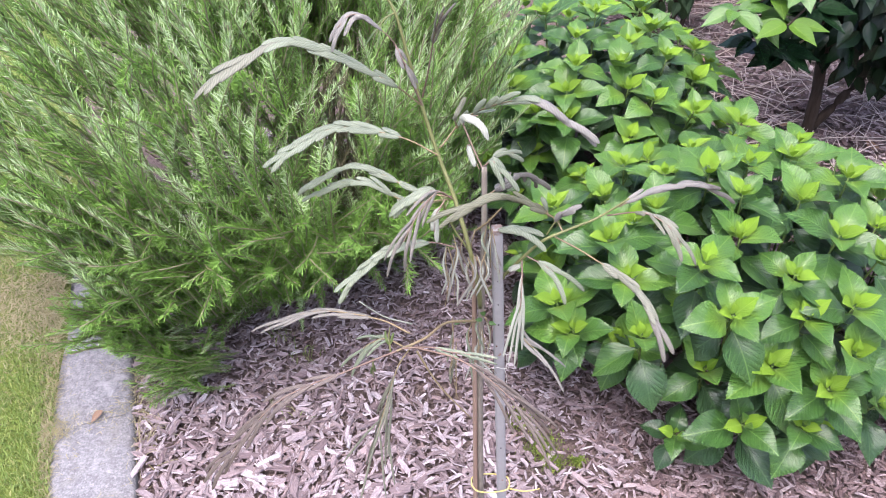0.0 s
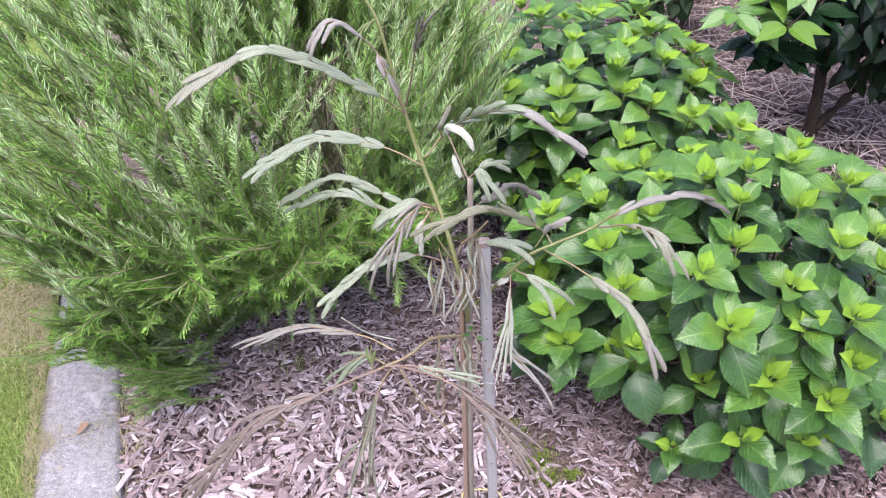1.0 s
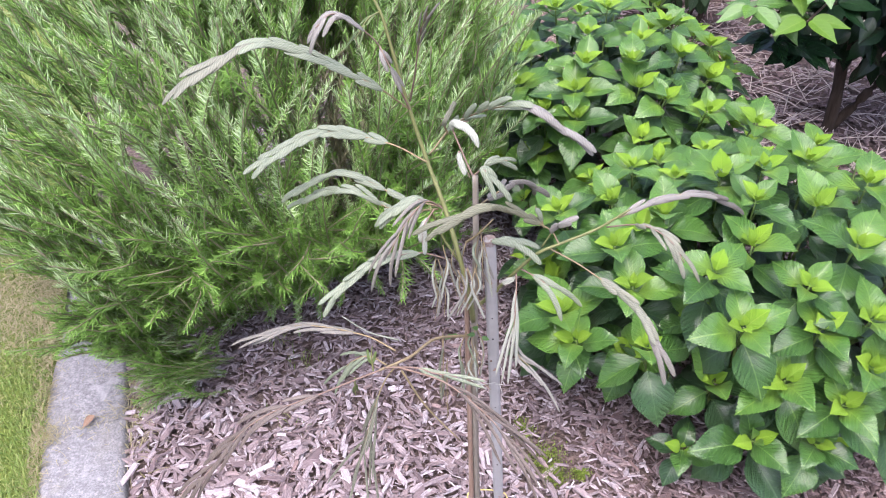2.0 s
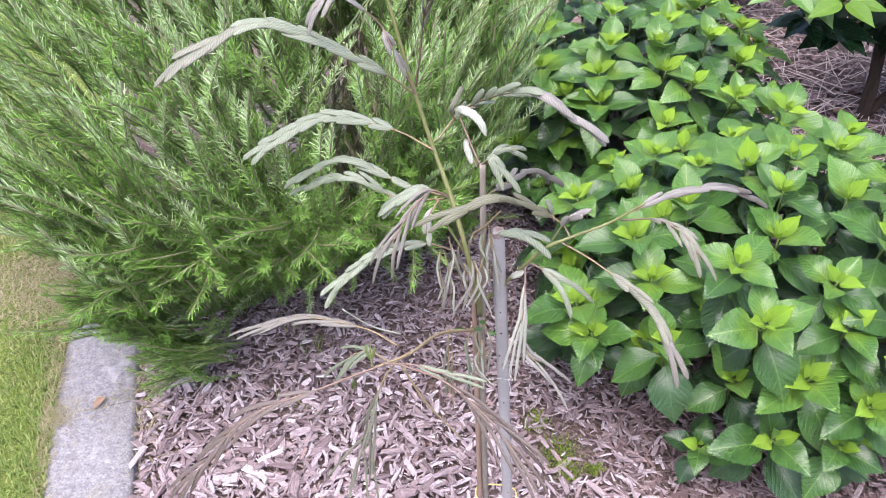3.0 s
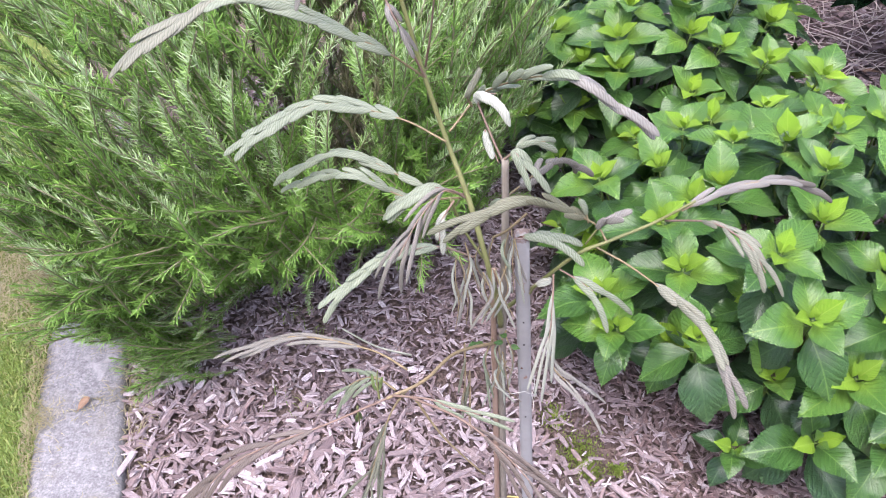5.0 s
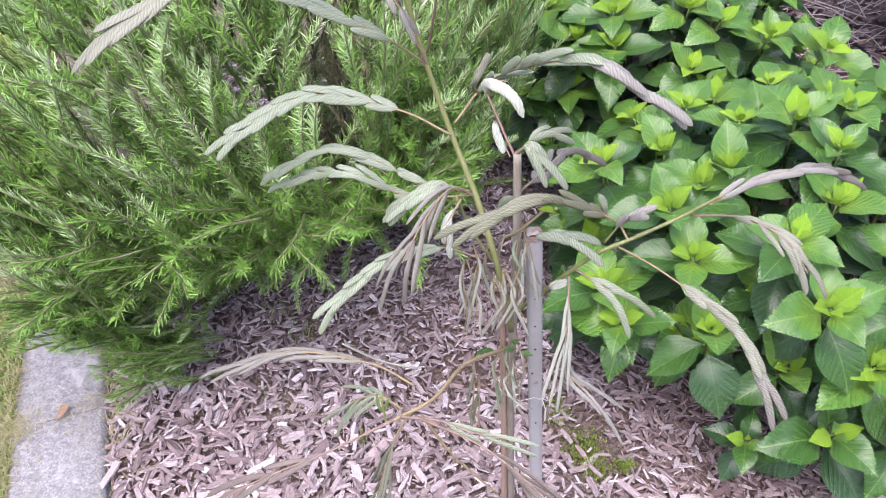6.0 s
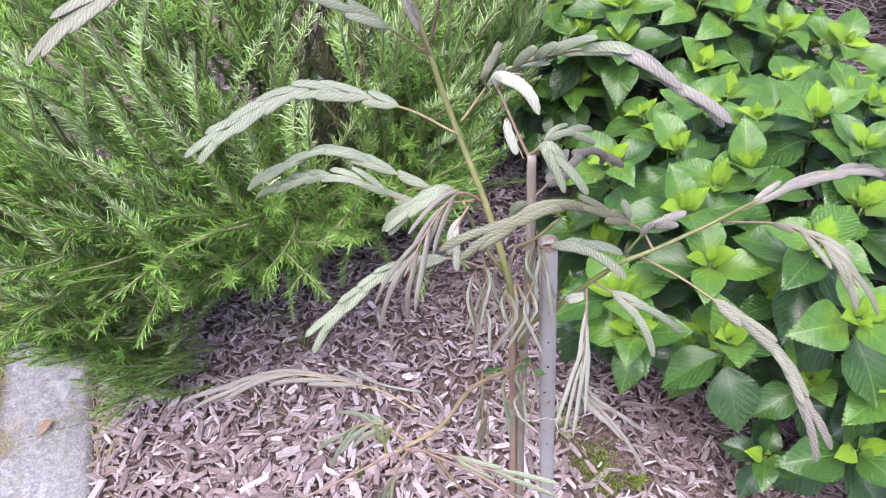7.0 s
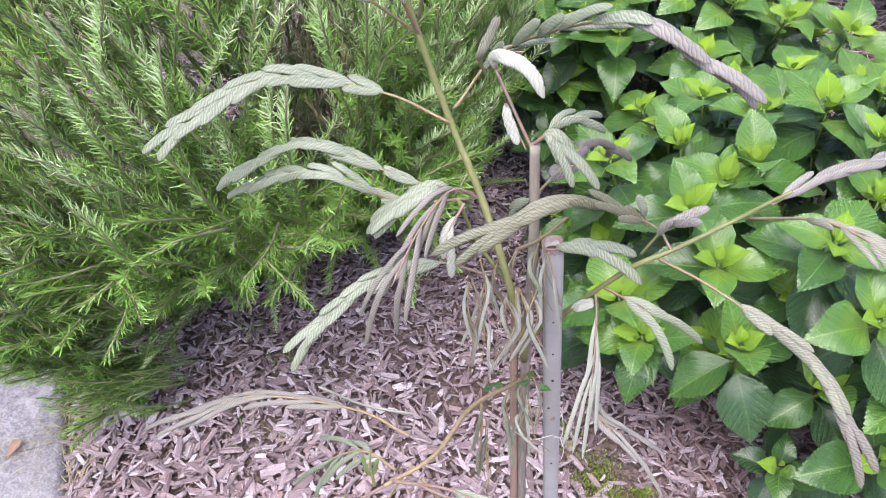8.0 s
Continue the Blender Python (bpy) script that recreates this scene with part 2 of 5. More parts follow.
M_STAKE = stake_material()
M_RUST = bark_material("rust", (0.06, 0.026, 0.015), (0.16, 0.075, 0.042), 260.0, 0.9, 1.0)
M_HOLE = bark_material("hole_shade", (0.0152, 0.0152, 0.0152), (0.038, 0.0342, 0.0304), 50.0, 0.9)
M_STRING = bark_material("white_string", (0.33, 0.32, 0.3), (0.45, 0.445, 0.43), 300.0, 0.8)
M_TIE = bark_material("yellow_raffia", (0.38, 0.304, 0.0912), (0.5016, 0.4256, 0.19), 200.0, 0.7)
M_MOSS = blade_material("moss_tuft", (0.0, (0.063, 0.105, 0.0105)), (0.5, (0.112, 0.175, 0.0175)), (1.0, (0.175, 0.231, 0.035)))


# ---- building helpers ----
def lie(x, y):
    """Height of the ground: it falls gently towards the hydrangeas."""
    return -0.17 * math.tanh((x - 0.11) / 2.5)


def mesh_of(name, V, F, material, UV=None, smooth=True):
    me = bpy.data.meshes.new(name)
    me.from_pydata([tuple(v) for v in V], [], [tuple(int(i) for i in f) for f in F])
    if UV is not None:
        layer = me.uv_layers.new(name="UVMap")
        idx = np.empty(len(me.loops), dtype=np.int32)
        me.loops.foreach_get("vertex_index", idx)
        layer.data.foreach_set("uv", np.asarray(UV, dtype=np.float32)[idx].ravel())
    if smooth:
        me.polygons.foreach_set("use_smooth", np.ones(len(me.polygons), dtype=bool))
    me.materials.append(material)
    return me


def thing(name, place, label, category, group="", kind=""):
    e = new(name)
    e.empty_display_size = 0.05
    e.location = place
    return tagged(e, label, category, group, kind)


def part(name, me, parent, label="", m=None):
    """Links a mesh as one object under a thing or part; m is its pose in the world."""
    ob = new(name, me)
    ob.parent = parent
    base = Matrix.Translation(parent.location) if parent.parent is None else Matrix.Translation(parent.parent.location) @ parent.matrix_basis
    ob.matrix_basis = base.inverted() @ (m if m is not None else Matrix())
    if label:
        tagged(ob, label)
    return ob


class Heap:
    """Collects many small pieces into one mesh."""

    def __init__(self):
        self.V, self.F, self.U, self.n = [], [], [], 0

    def add(self, V, F, UV, m=None):
        V = np.asarray(V, dtype=float)
        if m is not None:
            a = np.array(m)
            V = V @ a[:3, :3].T + a[:3, 3]
        self.V.append(V)
        self.F += [tuple(i + self.n for i in f) for f in F]
        self.U.append(np.asarray(UV, dtype=float))
        self.n += len(V)

    def mesh(self, name, material, smooth=True):
        return mesh_of(name, np.concatenate(self.V), self.F, material, np.concatenate(self.U), smooth)


def unit(v):
    v = np.asarray(v, dtype=float)
    return v / (np.linalg.norm(v) + 1e-9)


def basis(place, along, up, size=1.0):
    """A pose whose y runs along, whose z is as near to up as can be."""
    y = unit(along)
    x = unit(np.cross(y, up))
    z = np.cross(x, y)
    a = np.eye(4)
    a[:3, 0], a[:3, 1], a[:3, 2], a[:3, 3] = x * size, y * size, z * size, place
    return Matrix(a.tolist())


def curve_through(P, n):
    """Points along a smooth curve through the points P."""
    P = [np.asarray(p, dtype=float) for p in P]
    Q = [2 * P[0] - P[1]] + P + [2 * P[-1] - P[-2]]
    out = []
    for k in range(n + 1):
        s = k / n * (len(P) - 1)
        i = min(int(s), len(P) - 2)
        f = s - i
        a, b, c, d = Q[i:i + 4]
        out.append(0.5 * (2 * b + (c - a) * f + (2 * a - 5 * b + 4 * c - d) * f * f + (3 * b - a - 3 * c + d) * f ** 3))
    return np.array(out)


def tube(P, r0, r1, sides=7, knots=0.0, rng=None):
    """A tapered round rod along the points P, closed at both ends."""
    n = len(P)
    V, U, F = [], [], []
    ref = np.array([0.31, 0.17, 0.94])
    for i in range(n):
        d = unit(P[min(i + 1, n - 1)] - P[max(i - 1, 0)])
        a = unit(np.cross(d, ref if abs(d @ ref) < 0.95 else np.array([1.0, 0, 0])))
        b = np.cross(d, a)
        r = r0 + (r1 - r0) * i / (n - 1)
        if rng is not None:
            r *= 1 + knots * rng.uniform(-1, 1)
        for k in range(sides):
            q = 2 * math.pi * k / sides
            V.append(P[i] + r * (math.cos(q) * a + math.sin(q) * b))
            U.append((k / sides, i / (n - 1)))
    for i in range(n - 1):
        for k in range(sides):
            F.append((i * sides + k, i * sides + (k + 1) % sides, (i + 1) * sides + (k + 1) % sides, (i + 1) * sides + k))
    F.append(tuple(range(sides - 1, -1, -1)))
    F.append(tuple((n - 1) * sides + k for k in range(sides)))
    return np.array(V), F, U


def rod(name, P, r0, r1, material, parent, label="", n=16, sides=7, knots=0.06):
    rng = random.Random(len(name) + int(1000 * abs(P[0][2])))
    return part(name, mesh_of(name, *tube(curve_through(P, n), r0, r1, sides, knots, rng)[:2], material, None), parent, label)


def leaf_shape(n, width, fold, droop, teeth, belly=0.75, ripple=0.0, twist=0.0):
    """An ovate pointed leaf of length 1 along y, with a fold, a droop and a toothed edge."""
    V, U, F = [], [], []
    for i in range(n + 1):
        v = i / n
        w = width * 0.5 * (math.sin(math.pi * min(1.0, v ** belly)) ** 0.85) * (1.06 - 0.3 * v)
        w = max(w * min(1.0, 0.25 + v * 5.0), 0.004)
        tooth = 1.0 + (teeth if i % 2 else -teeth) * (0.2 < v < 0.97)
        for s in (-1.0, -0.55, 0.0, 0.55, 1.0):
            x = s * w * (tooth if abs(s) == 1 else 1.0)
            z = fold * abs(x) ** 1.15 - droop * v * v + ripple * math.sin(v * 17 + s * 2) * abs(s) + twist * x * v
            y = v - (0.06 * abs(s) * (1 if 0.05 < v < 0.95 else 0))
            V.append((x, y, z))
            U.append((0.5 + s * 0.5 * (0.25 + 0.75 * w / (width * 0.5)), v))
    for i in range(n):
        for k in range(4):
            a = i * 5 + k
            F.append((a, a + 1, a + 6, a + 5))
    return np.array(V), F, U


# ---- the ground ----
def sheet(name, x0, x1, y0, y1, nx, ny, material, lift, rough, label, category):
    xs = np.linspace(-1, 1, nx)
    ys = np.linspace(-1, 1, ny)
    xs = x0 + (x1 - x0) * 0.5 * (1 + np.sinh(6 * xs) / math.sinh(6)) if x1 - x0 > 30 else np.linspace(x0, x1, nx)
    ys = y0 + (y1 - y0) * 0.5 * (1 + np.sinh(6 * ys) / math.sinh(6)) if y1 - y0 > 30 else np.linspace(y0, y1, ny)
    V = [(x, y, lie(x, y) + lift + rough * (noise.noise((x * 4, y * 4, 0.3)) + 0.5 * noise.noise((x * 13, y * 13, 1.3)))) for y in ys for x in xs]
    F = [(j * nx + i, j * nx + i + 1, (j + 1) * nx + i + 1, (j + 1) * nx + i) for j in range(ny - 1) for i in range(nx - 1)]
    ob = new(name, mesh_of(name, V, F, material))
    return tagged(ob, label, category, "", "structure")


sheet("ground", -700, 700, -700, 702, 160, 160, M_SOIL, -0.008, 0.008, "brown garden soil under weathered bark mulch", "ground")

# kerb line: inner edge runs from KERB_A in the direction KERB_D
KERB_A, KERB_D, KERB_W = np.array((-0.668, 1.163)), unit((-0.128, 0.407)), 0.2
KERB_N = np.array((KERB_D[1], -KERB_D[0]))  # towards the bed


def kerb_point(s, w):
    """s metres along the kerb, w metres from its inner edge towards the lawn."""
    return KERB_A + KERB_D * s - KERB_N * w


def lawn_sheet():
    rng = random.Random(4)
    V, F = [], []
    ss = [-60, -20, -6, -3, -2, -1.4, -1, -0.7, -0.4, -0.1, 0.2, 0.5, 0.8, 1.1, 1.5, 2, 3, 5, 9, 20, 60]
    ws = [0.17, 0.26, 0.35, 0.5, 0.7, 1.0, 1.4, 2, 3, 5, 9, 20, 60]
    for s in ss:
        for w in ws:
            p = kerb_point(s, w)
            V.append((p[0], p[1], lie(*p) + (0.0 if w == 0.17 else 0.008 + 0.006 * rng.random())))
    n = len(ws)
    for i in range(len(ss) - 1):
        for k in range(n - 1):
            F.append((i * n + k, (i + 1) * n + k, (i + 1) * n + k + 1, i * n + k + 1))
    tagged(new("lawn", mesh_of("lawn", V, F, M_LAWN)), "short mown lawn with dry yellow patches beside the kerb", "lawn", "", "structure")


lawn_sheet()


def kerb_block(s0, s1, turn, drop, group):
    """One concrete edging block with worn, rounded edges."""
    bm = bmesh.new()
    rng = random.Random(int(s0 * 100) + 7)
    L, h, n = s1 - s0, 0.16, 26
    prof = [(0.0, -h), (0.0, -0.016), (0.004, -0.006), (0.013, 0.0), (0.05, 0.002), (0.1, 0.003), (0.15, 0.001), (0.185, -0.002), (0.196, -0.009), (0.2, -0.02), (0.2, -h)]
    rings = []
    for i in range(n + 1):
        s = s0 + L * i / n
        end = min(i, n - i)
        ring = []
        for w, z in prof:
            wob = 0.003 * noise.noise((s * 9, w * 30, 2.0)) + 0.0012 * noise.noise((s * 40, w * 60, 5.0))
            p = kerb_point(s, w + wob + turn * (s - s0))
            top = 0.078 + lie(-0.75, 1.4) - 0.062 - drop
            ring.append(bm.verts.new((p[0], p[1], top + z + (wob if z > -0.03 else 0) - (0.003 if end == 0 and z > -0.03 else 0))))
        rings.append(ring)
    for a, b in zip(rings, rings[1:]):
        for k in range(len(prof) - 1):
            bm.faces.new((a[k], a[k + 1], b[k + 1], b[k]))
    bm.faces.new([bm.verts.new(v.co) for v in rings[0]][::-1])
    bm.faces.new([bm.verts.new(v.co) for v in rings[-1]])
    bmesh.ops.recalc_face_normals(bm, faces=bm.faces)
    me = bpy.data.meshes.new("kerb")
    bm.to_mesh(me)
    bm.free()
    me.polygons.foreach_set("use_smooth", np.ones(len(me.polygons), dtype=bool))
    me.materials.append(M_CONC)
    tagged(new("kerb_block", me), "weathered grey concrete kerb block with pale stains between lawn and bed", "kerb", group)


for s0, s1, turn, drop in ((-1.62, -0.717, 0, 0.001), (-0.715, 0.2392, 0, 0.0), (0.2405, 0.67, 0.0, 0.0), (0.676, 1.5, 0.0, 0.006), (1.506, 2.4, 0.0, 0.006)):
    kerb_block(s0, s1, turn, drop, "kerb blocks along the lawn")


# ---- hydrangeas ----
LEAF_V = (0.0, 0.03, 0.1, 0.2, 0.34, 0.5, 0.65, 0.79, 0.88, 0.945, 1.0)
LEAF_W = (0.03, 0.2, 0.56, 0.84, 1.0, 0.95, 0.76, 0.45, 0.22, 0.085, 0.006)


def toothed_leaf(n, width, cup, droop, arch, teeth, ripple, twist):
    """A broad ovate leaf of length 1 along y with a short drawn-out tip, a sawn edge and a sunken midrib."""
    V, U, F = [], [], []
    cols = (-1.0, -0.68, -0.34, 0.0, 0.34, 0.68, 1.0)
    for i in range(n + 1):
        v = i / n
        w = width * 0.5 * float(np.interp(v, LEAF_V, LEAF_W))
        saw = teeth * (1 if i % 2 else -1) * (0.12 < v < 0.96)
        for c in cols:
            a = abs(c)
            x = c * w + (math.copysign(saw * 0.5, c) if a == 1 else 0.0)
            y = v + 0.07 * a * w / (width * 0.5) * (1 - v) + (saw * 0.6 if a == 1 else 0.0)
            z = cup * width * 0.5 * (a * w / (width * 0.5)) ** 1.4 + arch * math.sin(math.pi * v) - droop * v ** 2.2 + ripple * math.sin(v * 16 + c * 2.5) * a + twist * x * v
            V.append((x, y, z))
            U.append((0.5 + 0.5 * c * w / (width * 0.5), v))
    m = len(cols)
    for i in range(n):
        for k in range(m - 1):
            q = i * m + k
            F.append((q, q + 1, q + m + 1, q + m))
    return np.array(V), F, U


HYD_SHAPES = [toothed_leaf(38, w, c, d, a, 0.03, r, t) for w, c, d, a, r, t in ((0.66, 0.32, 0.12, 0.03, 0.008, 0.0), (0.73, 0.24, 0.24, 0.05, 0.012, 0.14), (0.62, 0.45, 0.08, 0.02, 0.008, -0.16), (0.7, 0.16, 0.34, 0.07, 0.013, 0.05), (0.64, 0.4, 0.2, 0.0, 0.014, -0.08))]
YOUNG_SHAPES = [toothed_leaf(16, w, c, d, a, 0.02, 0.004, 0.0) for w, c, d, a in ((0.62, 0.4, 0.08, 0.0), (0.68, 0.32, 0.2, 0.03), (0.58, 0.45, 0.02, 0.0))]
# places of the shoots on the side towards the path
NEAR_SHOOTS = [
    (0.282, 1.67, 0.465), (0.401, 1.68, 0.486), (0.389, 1.525, 0.479), (0.45, 1.569, 0.493), (0.503, 1.6, 0.505), (0.542, 1.712, 0.524), (0.641, 1.7, 0.535),
    (0.692, 1.605, 0.54), (0.57, 1.412, 0.505), (0.419, 1.44, 0.44), (0.275, 1.447, 0.362), (0.441, 1.335, 0.37), (0.613, 1.31, 0.45), (0.675, 1.52, 0.485),
    (0.761, 1.406, 0.47), (0.819, 1.592, 0.534), (0.712, 1.287, 0.325), (0.665, 1.243, 0.19), (0.535, 1.27, 0.125), (0.784, 1.222, 0.208), 
    (0.303, 1.378, 0.345), (0.463, 1.8, 0.495), (0.739, 1.726, 0.541), (0.779, 1.345, 0.41), (0.874, 1.49, 0.51), (0.953, 1.675, 0.533),
    (0.877, 1.355, 0.429), (0.874, 1.291, 0.356), (0.949, 1.445, 0.483), (0.827, 1.255, 0.289), (0.847, 1.754, 0.54)]
FAR_SHOOTS = [
    (0.099, 2.4, 0.46), (0.212, 2.269, 0.467), (0.396, 2.281, 0.524), (0.365, 2.197, 0.486), (0.365, 2.124, 0.441), (0.521, 2.273, 0.526), (0.601, 2.152, 0.48),
    (0.713, 2.13, 0.455), (0.83, 2.08, 0.445), (0.529, 2.061, 0.415), (0.279, 2.165, 0.441), (0.538, 2.197, 0.493), (0.334, 2.59, 0.553), (0.487, 2.556, 0.565),
    (0.645, 2.464, 0.55), (0.173, 2.61, 0.492), (0.218, 2.397, 0.505), (0.667, 2.323, 0.524), (0.411, 2.404, 0.553), (0.556, 2.367, 0.55), (0.28, 2.713, 0.533)]


def hydrangea(centre, radii, lift, spacing, seed, label, near, group, seats, power=2.5, foot=0.05):
    rng = random.Random(seed)
    ground = lie(centre[0], centre[1])
    root = thing("hydrangea_bush", (centre[0], centre[1], ground), label, "shrub", group)
    mid = np.array((centre[0], centre[1], ground + lift))
    R = np.array(radii)
    shoots = [(np.array(p), unit((np.array(p) - mid) / R), False) for p in seats]
    for _ in range(9000):
        d = unit([rng.gauss(0, 1), rng.gauss(0, 1), rng.gauss(0, 1)])
        if d[2] < -0.1 or d[1] > 0.75:
            continue
        k = (abs(d[0]) ** power + abs(d[1]) ** power + abs(d[2]) ** power) ** (-1 / power)
        inner = rng.random() < 0.3
        p = mid + d * k * R * (rng.uniform(0.66, 0.78) if inner else rng.uniform(0.86, 0.93))
        if p[2] < lie(p[0], p[1]) + foot:
            continue
        if p[2] < 0.2 and p[0] < centre[0] - 0.3 and p[1] < centre[1] - 0.15:
            continue
        gap = spacing * (0.85 if inner else 1.0)
        if all(np.linalg.norm(p - q) > gap or i != inner for q, _, i in shoots):
            shoots.append((p, d, inner))
    leaves, stalks = [], []
    for p, d, inner in shoots:
        out = unit(np.array(d) / R)
        axis = unit(out * rng.uniform(0.35, 0.6) + np.array((rng.uniform(-0.14, 0.14), rng.uniform(-0.16, 0.08), rng.uniform(0.75, 1.0))))
        side = unit(np.cross(axis, (0.0, 1.0, 0.0)))
        other = np.cross(axis, side)
        spin = math.pi / 2 + rng.gauss(0, 0.45)
        big = rng.uniform(0.86, 1.14)
        # pairs from the tip down: size, opening, height below the tip, age
        pairs = [(0.028, 24, 0.01, 3), (0.052, rng.uniform(36, 54), 0.005, 3), (0.083, rng.uniform(48, 68), 0.0, 2), (0.1, rng.uniform(66, 84), -0.012, 1), (0.108, rng.uniform(82, 98), -0.045, 0), (0.104, rng.uniform(92, 108), -0.08, -1)]
        # inner shoots: only the darkest leaves, painting the shade inside the bush
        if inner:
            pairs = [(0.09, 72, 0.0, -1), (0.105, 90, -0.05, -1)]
        elif rng.random() < 0.2:
            pairs = pairs[:1] + [(0.05, 26, 0.004, 3), (0.09, 38, -0.004, 2)] + pairs[4:]
        if p[2] < ground + 0.2:
            pairs = [(a * 0.85, b + 6, c, k) for a, b, c, k in pairs[:5]]
        for j, (size, wide, down, age) in enumerate(pairs):
            for half in (0, 1):
                q = spin + j * math.pi / 2 + half * math.pi + rng.uniform(-0.22, 0.22)
                radial = math.cos(q) * side + math.sin(q) * other
                e = radians(wide + rng.uniform(-9, 9))
                along = unit(math.cos(e) * axis + math.sin(e) * radial + np.array((0, 0, -0.14 if age <= 0 else 0.0)))
                up = unit(axis * math.sin(e) - radial * math.cos(e) + np.array((rng.uniform(-0.15, 0.15), rng.uniform(-0.15, 0.05), 0.15)))
                if rng.random() < 0.05 and age <= 0:
                    continue
                base = p + axis * down + radial * (0.002 + (0.04 if age > 1 else 0.1) * size)
                if age <= 1:
                    stalks.append((p + axis * (down - 0.01), base + along * 0.004, 0.0013))
                s = size * big * rng.uniform(0.86, 1.12)
                if age > 2:
                    sort = "young"
                elif age == 2 or (age == 1 and rng.random() < 0.4):
                    sort = "fresh"
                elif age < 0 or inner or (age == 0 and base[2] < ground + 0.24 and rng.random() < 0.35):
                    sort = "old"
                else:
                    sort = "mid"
                # low leaves drop to darker materials, standing in for shade from foliage above
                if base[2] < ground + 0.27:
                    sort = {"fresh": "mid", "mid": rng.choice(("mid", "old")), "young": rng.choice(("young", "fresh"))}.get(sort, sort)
                leaves.append((base, along, up, s, sort, rng.randrange(5), rng.randrange(3)))
        stalks.append((p + axis * 0.004, p - axis * 0.1, 0.0022))
        stalks.append((p - axis * 0.1, p - axis * 0.16 - np.array((0, 0, 0.1)) + (mid - p) * 0.3, 0.0032))
    mats = {"young": M_HYD_YOUNG, "fresh": M_HYD_FRESH, "mid": M_HYD, "old": M_HYD_OLD_SHADED}
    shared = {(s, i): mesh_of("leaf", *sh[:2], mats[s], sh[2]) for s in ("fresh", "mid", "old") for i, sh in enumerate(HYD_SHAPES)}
    shared.update({("young", i): mesh_of("young_leaf", *sh[:2], M_HYD_YOUNG, sh[2]) for i, sh in enumerate(YOUNG_SHAPES)})
    leaves.sort(key=lambda q: (q[0][1] - 0.6 * q[0][2]))
    heaps = {}
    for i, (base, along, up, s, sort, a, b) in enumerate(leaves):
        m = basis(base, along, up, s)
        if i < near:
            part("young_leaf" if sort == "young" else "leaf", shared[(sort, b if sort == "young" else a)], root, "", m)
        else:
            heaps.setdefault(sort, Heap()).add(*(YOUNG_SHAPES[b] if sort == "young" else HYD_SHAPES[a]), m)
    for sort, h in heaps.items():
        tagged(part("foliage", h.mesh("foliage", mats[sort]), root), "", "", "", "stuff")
    stems = Heap()
    for a, b, r in stalks:
        stems.add(*tube(np.array((a, (a + b) / 2 - np.array((0, 0, 0.002)), b)), r, r * 1.15, 6))
    tagged(part("stalk_mass", stems.mesh("stalk_mass", M_STALK), root, "pale green leaf stalks"), "", "", "", "stuff")
    return root


NEAR = hydrangea((0.8, 1.715), (0.66, 0.5, 0.535), 0.05, 0.118, 11, "dense hydrangea bush with broad toothed green leaves and no flowers", 300, "hydrangeas in the bed", NEAR_SHOOTS, 2.5, 0.15)
FAR = hydrangea((0.494, 2.57), (0.52, 0.62, 0.542), 0.05, 0.118, 23, "green hydrangea bush with one pink flower behind the first", 300, "hydrangeas in the bed", FAR_SHOOTS, 2.4, 0.16)


def pink_flower(place, parent):
    rng = random.Random(5)
    h = Heap()
    sh = leaf_shape(6, 0.9, 0.1, 0.1, 0.0, 0.9)
    for k in range(46):
        d = unit([rng.gauss(0, 1), rng.gauss(0, 1), abs(rng.gauss(0, 0.8))])
        c = np.array(place) + d * np.array((0.026, 0.022, 0.015))
        for j in range(4):
            q = j * 1.571 + k
            h.add(*sh, basis(c, np.cross(d, unit((math.cos(q), math.sin(q), 0.3))), d, 0.012))
    part("flower", h.mesh("flower", M_PETAL), parent, "small pink flower head")


pink_flower((0.603, 2.6, 0.487), FAR)


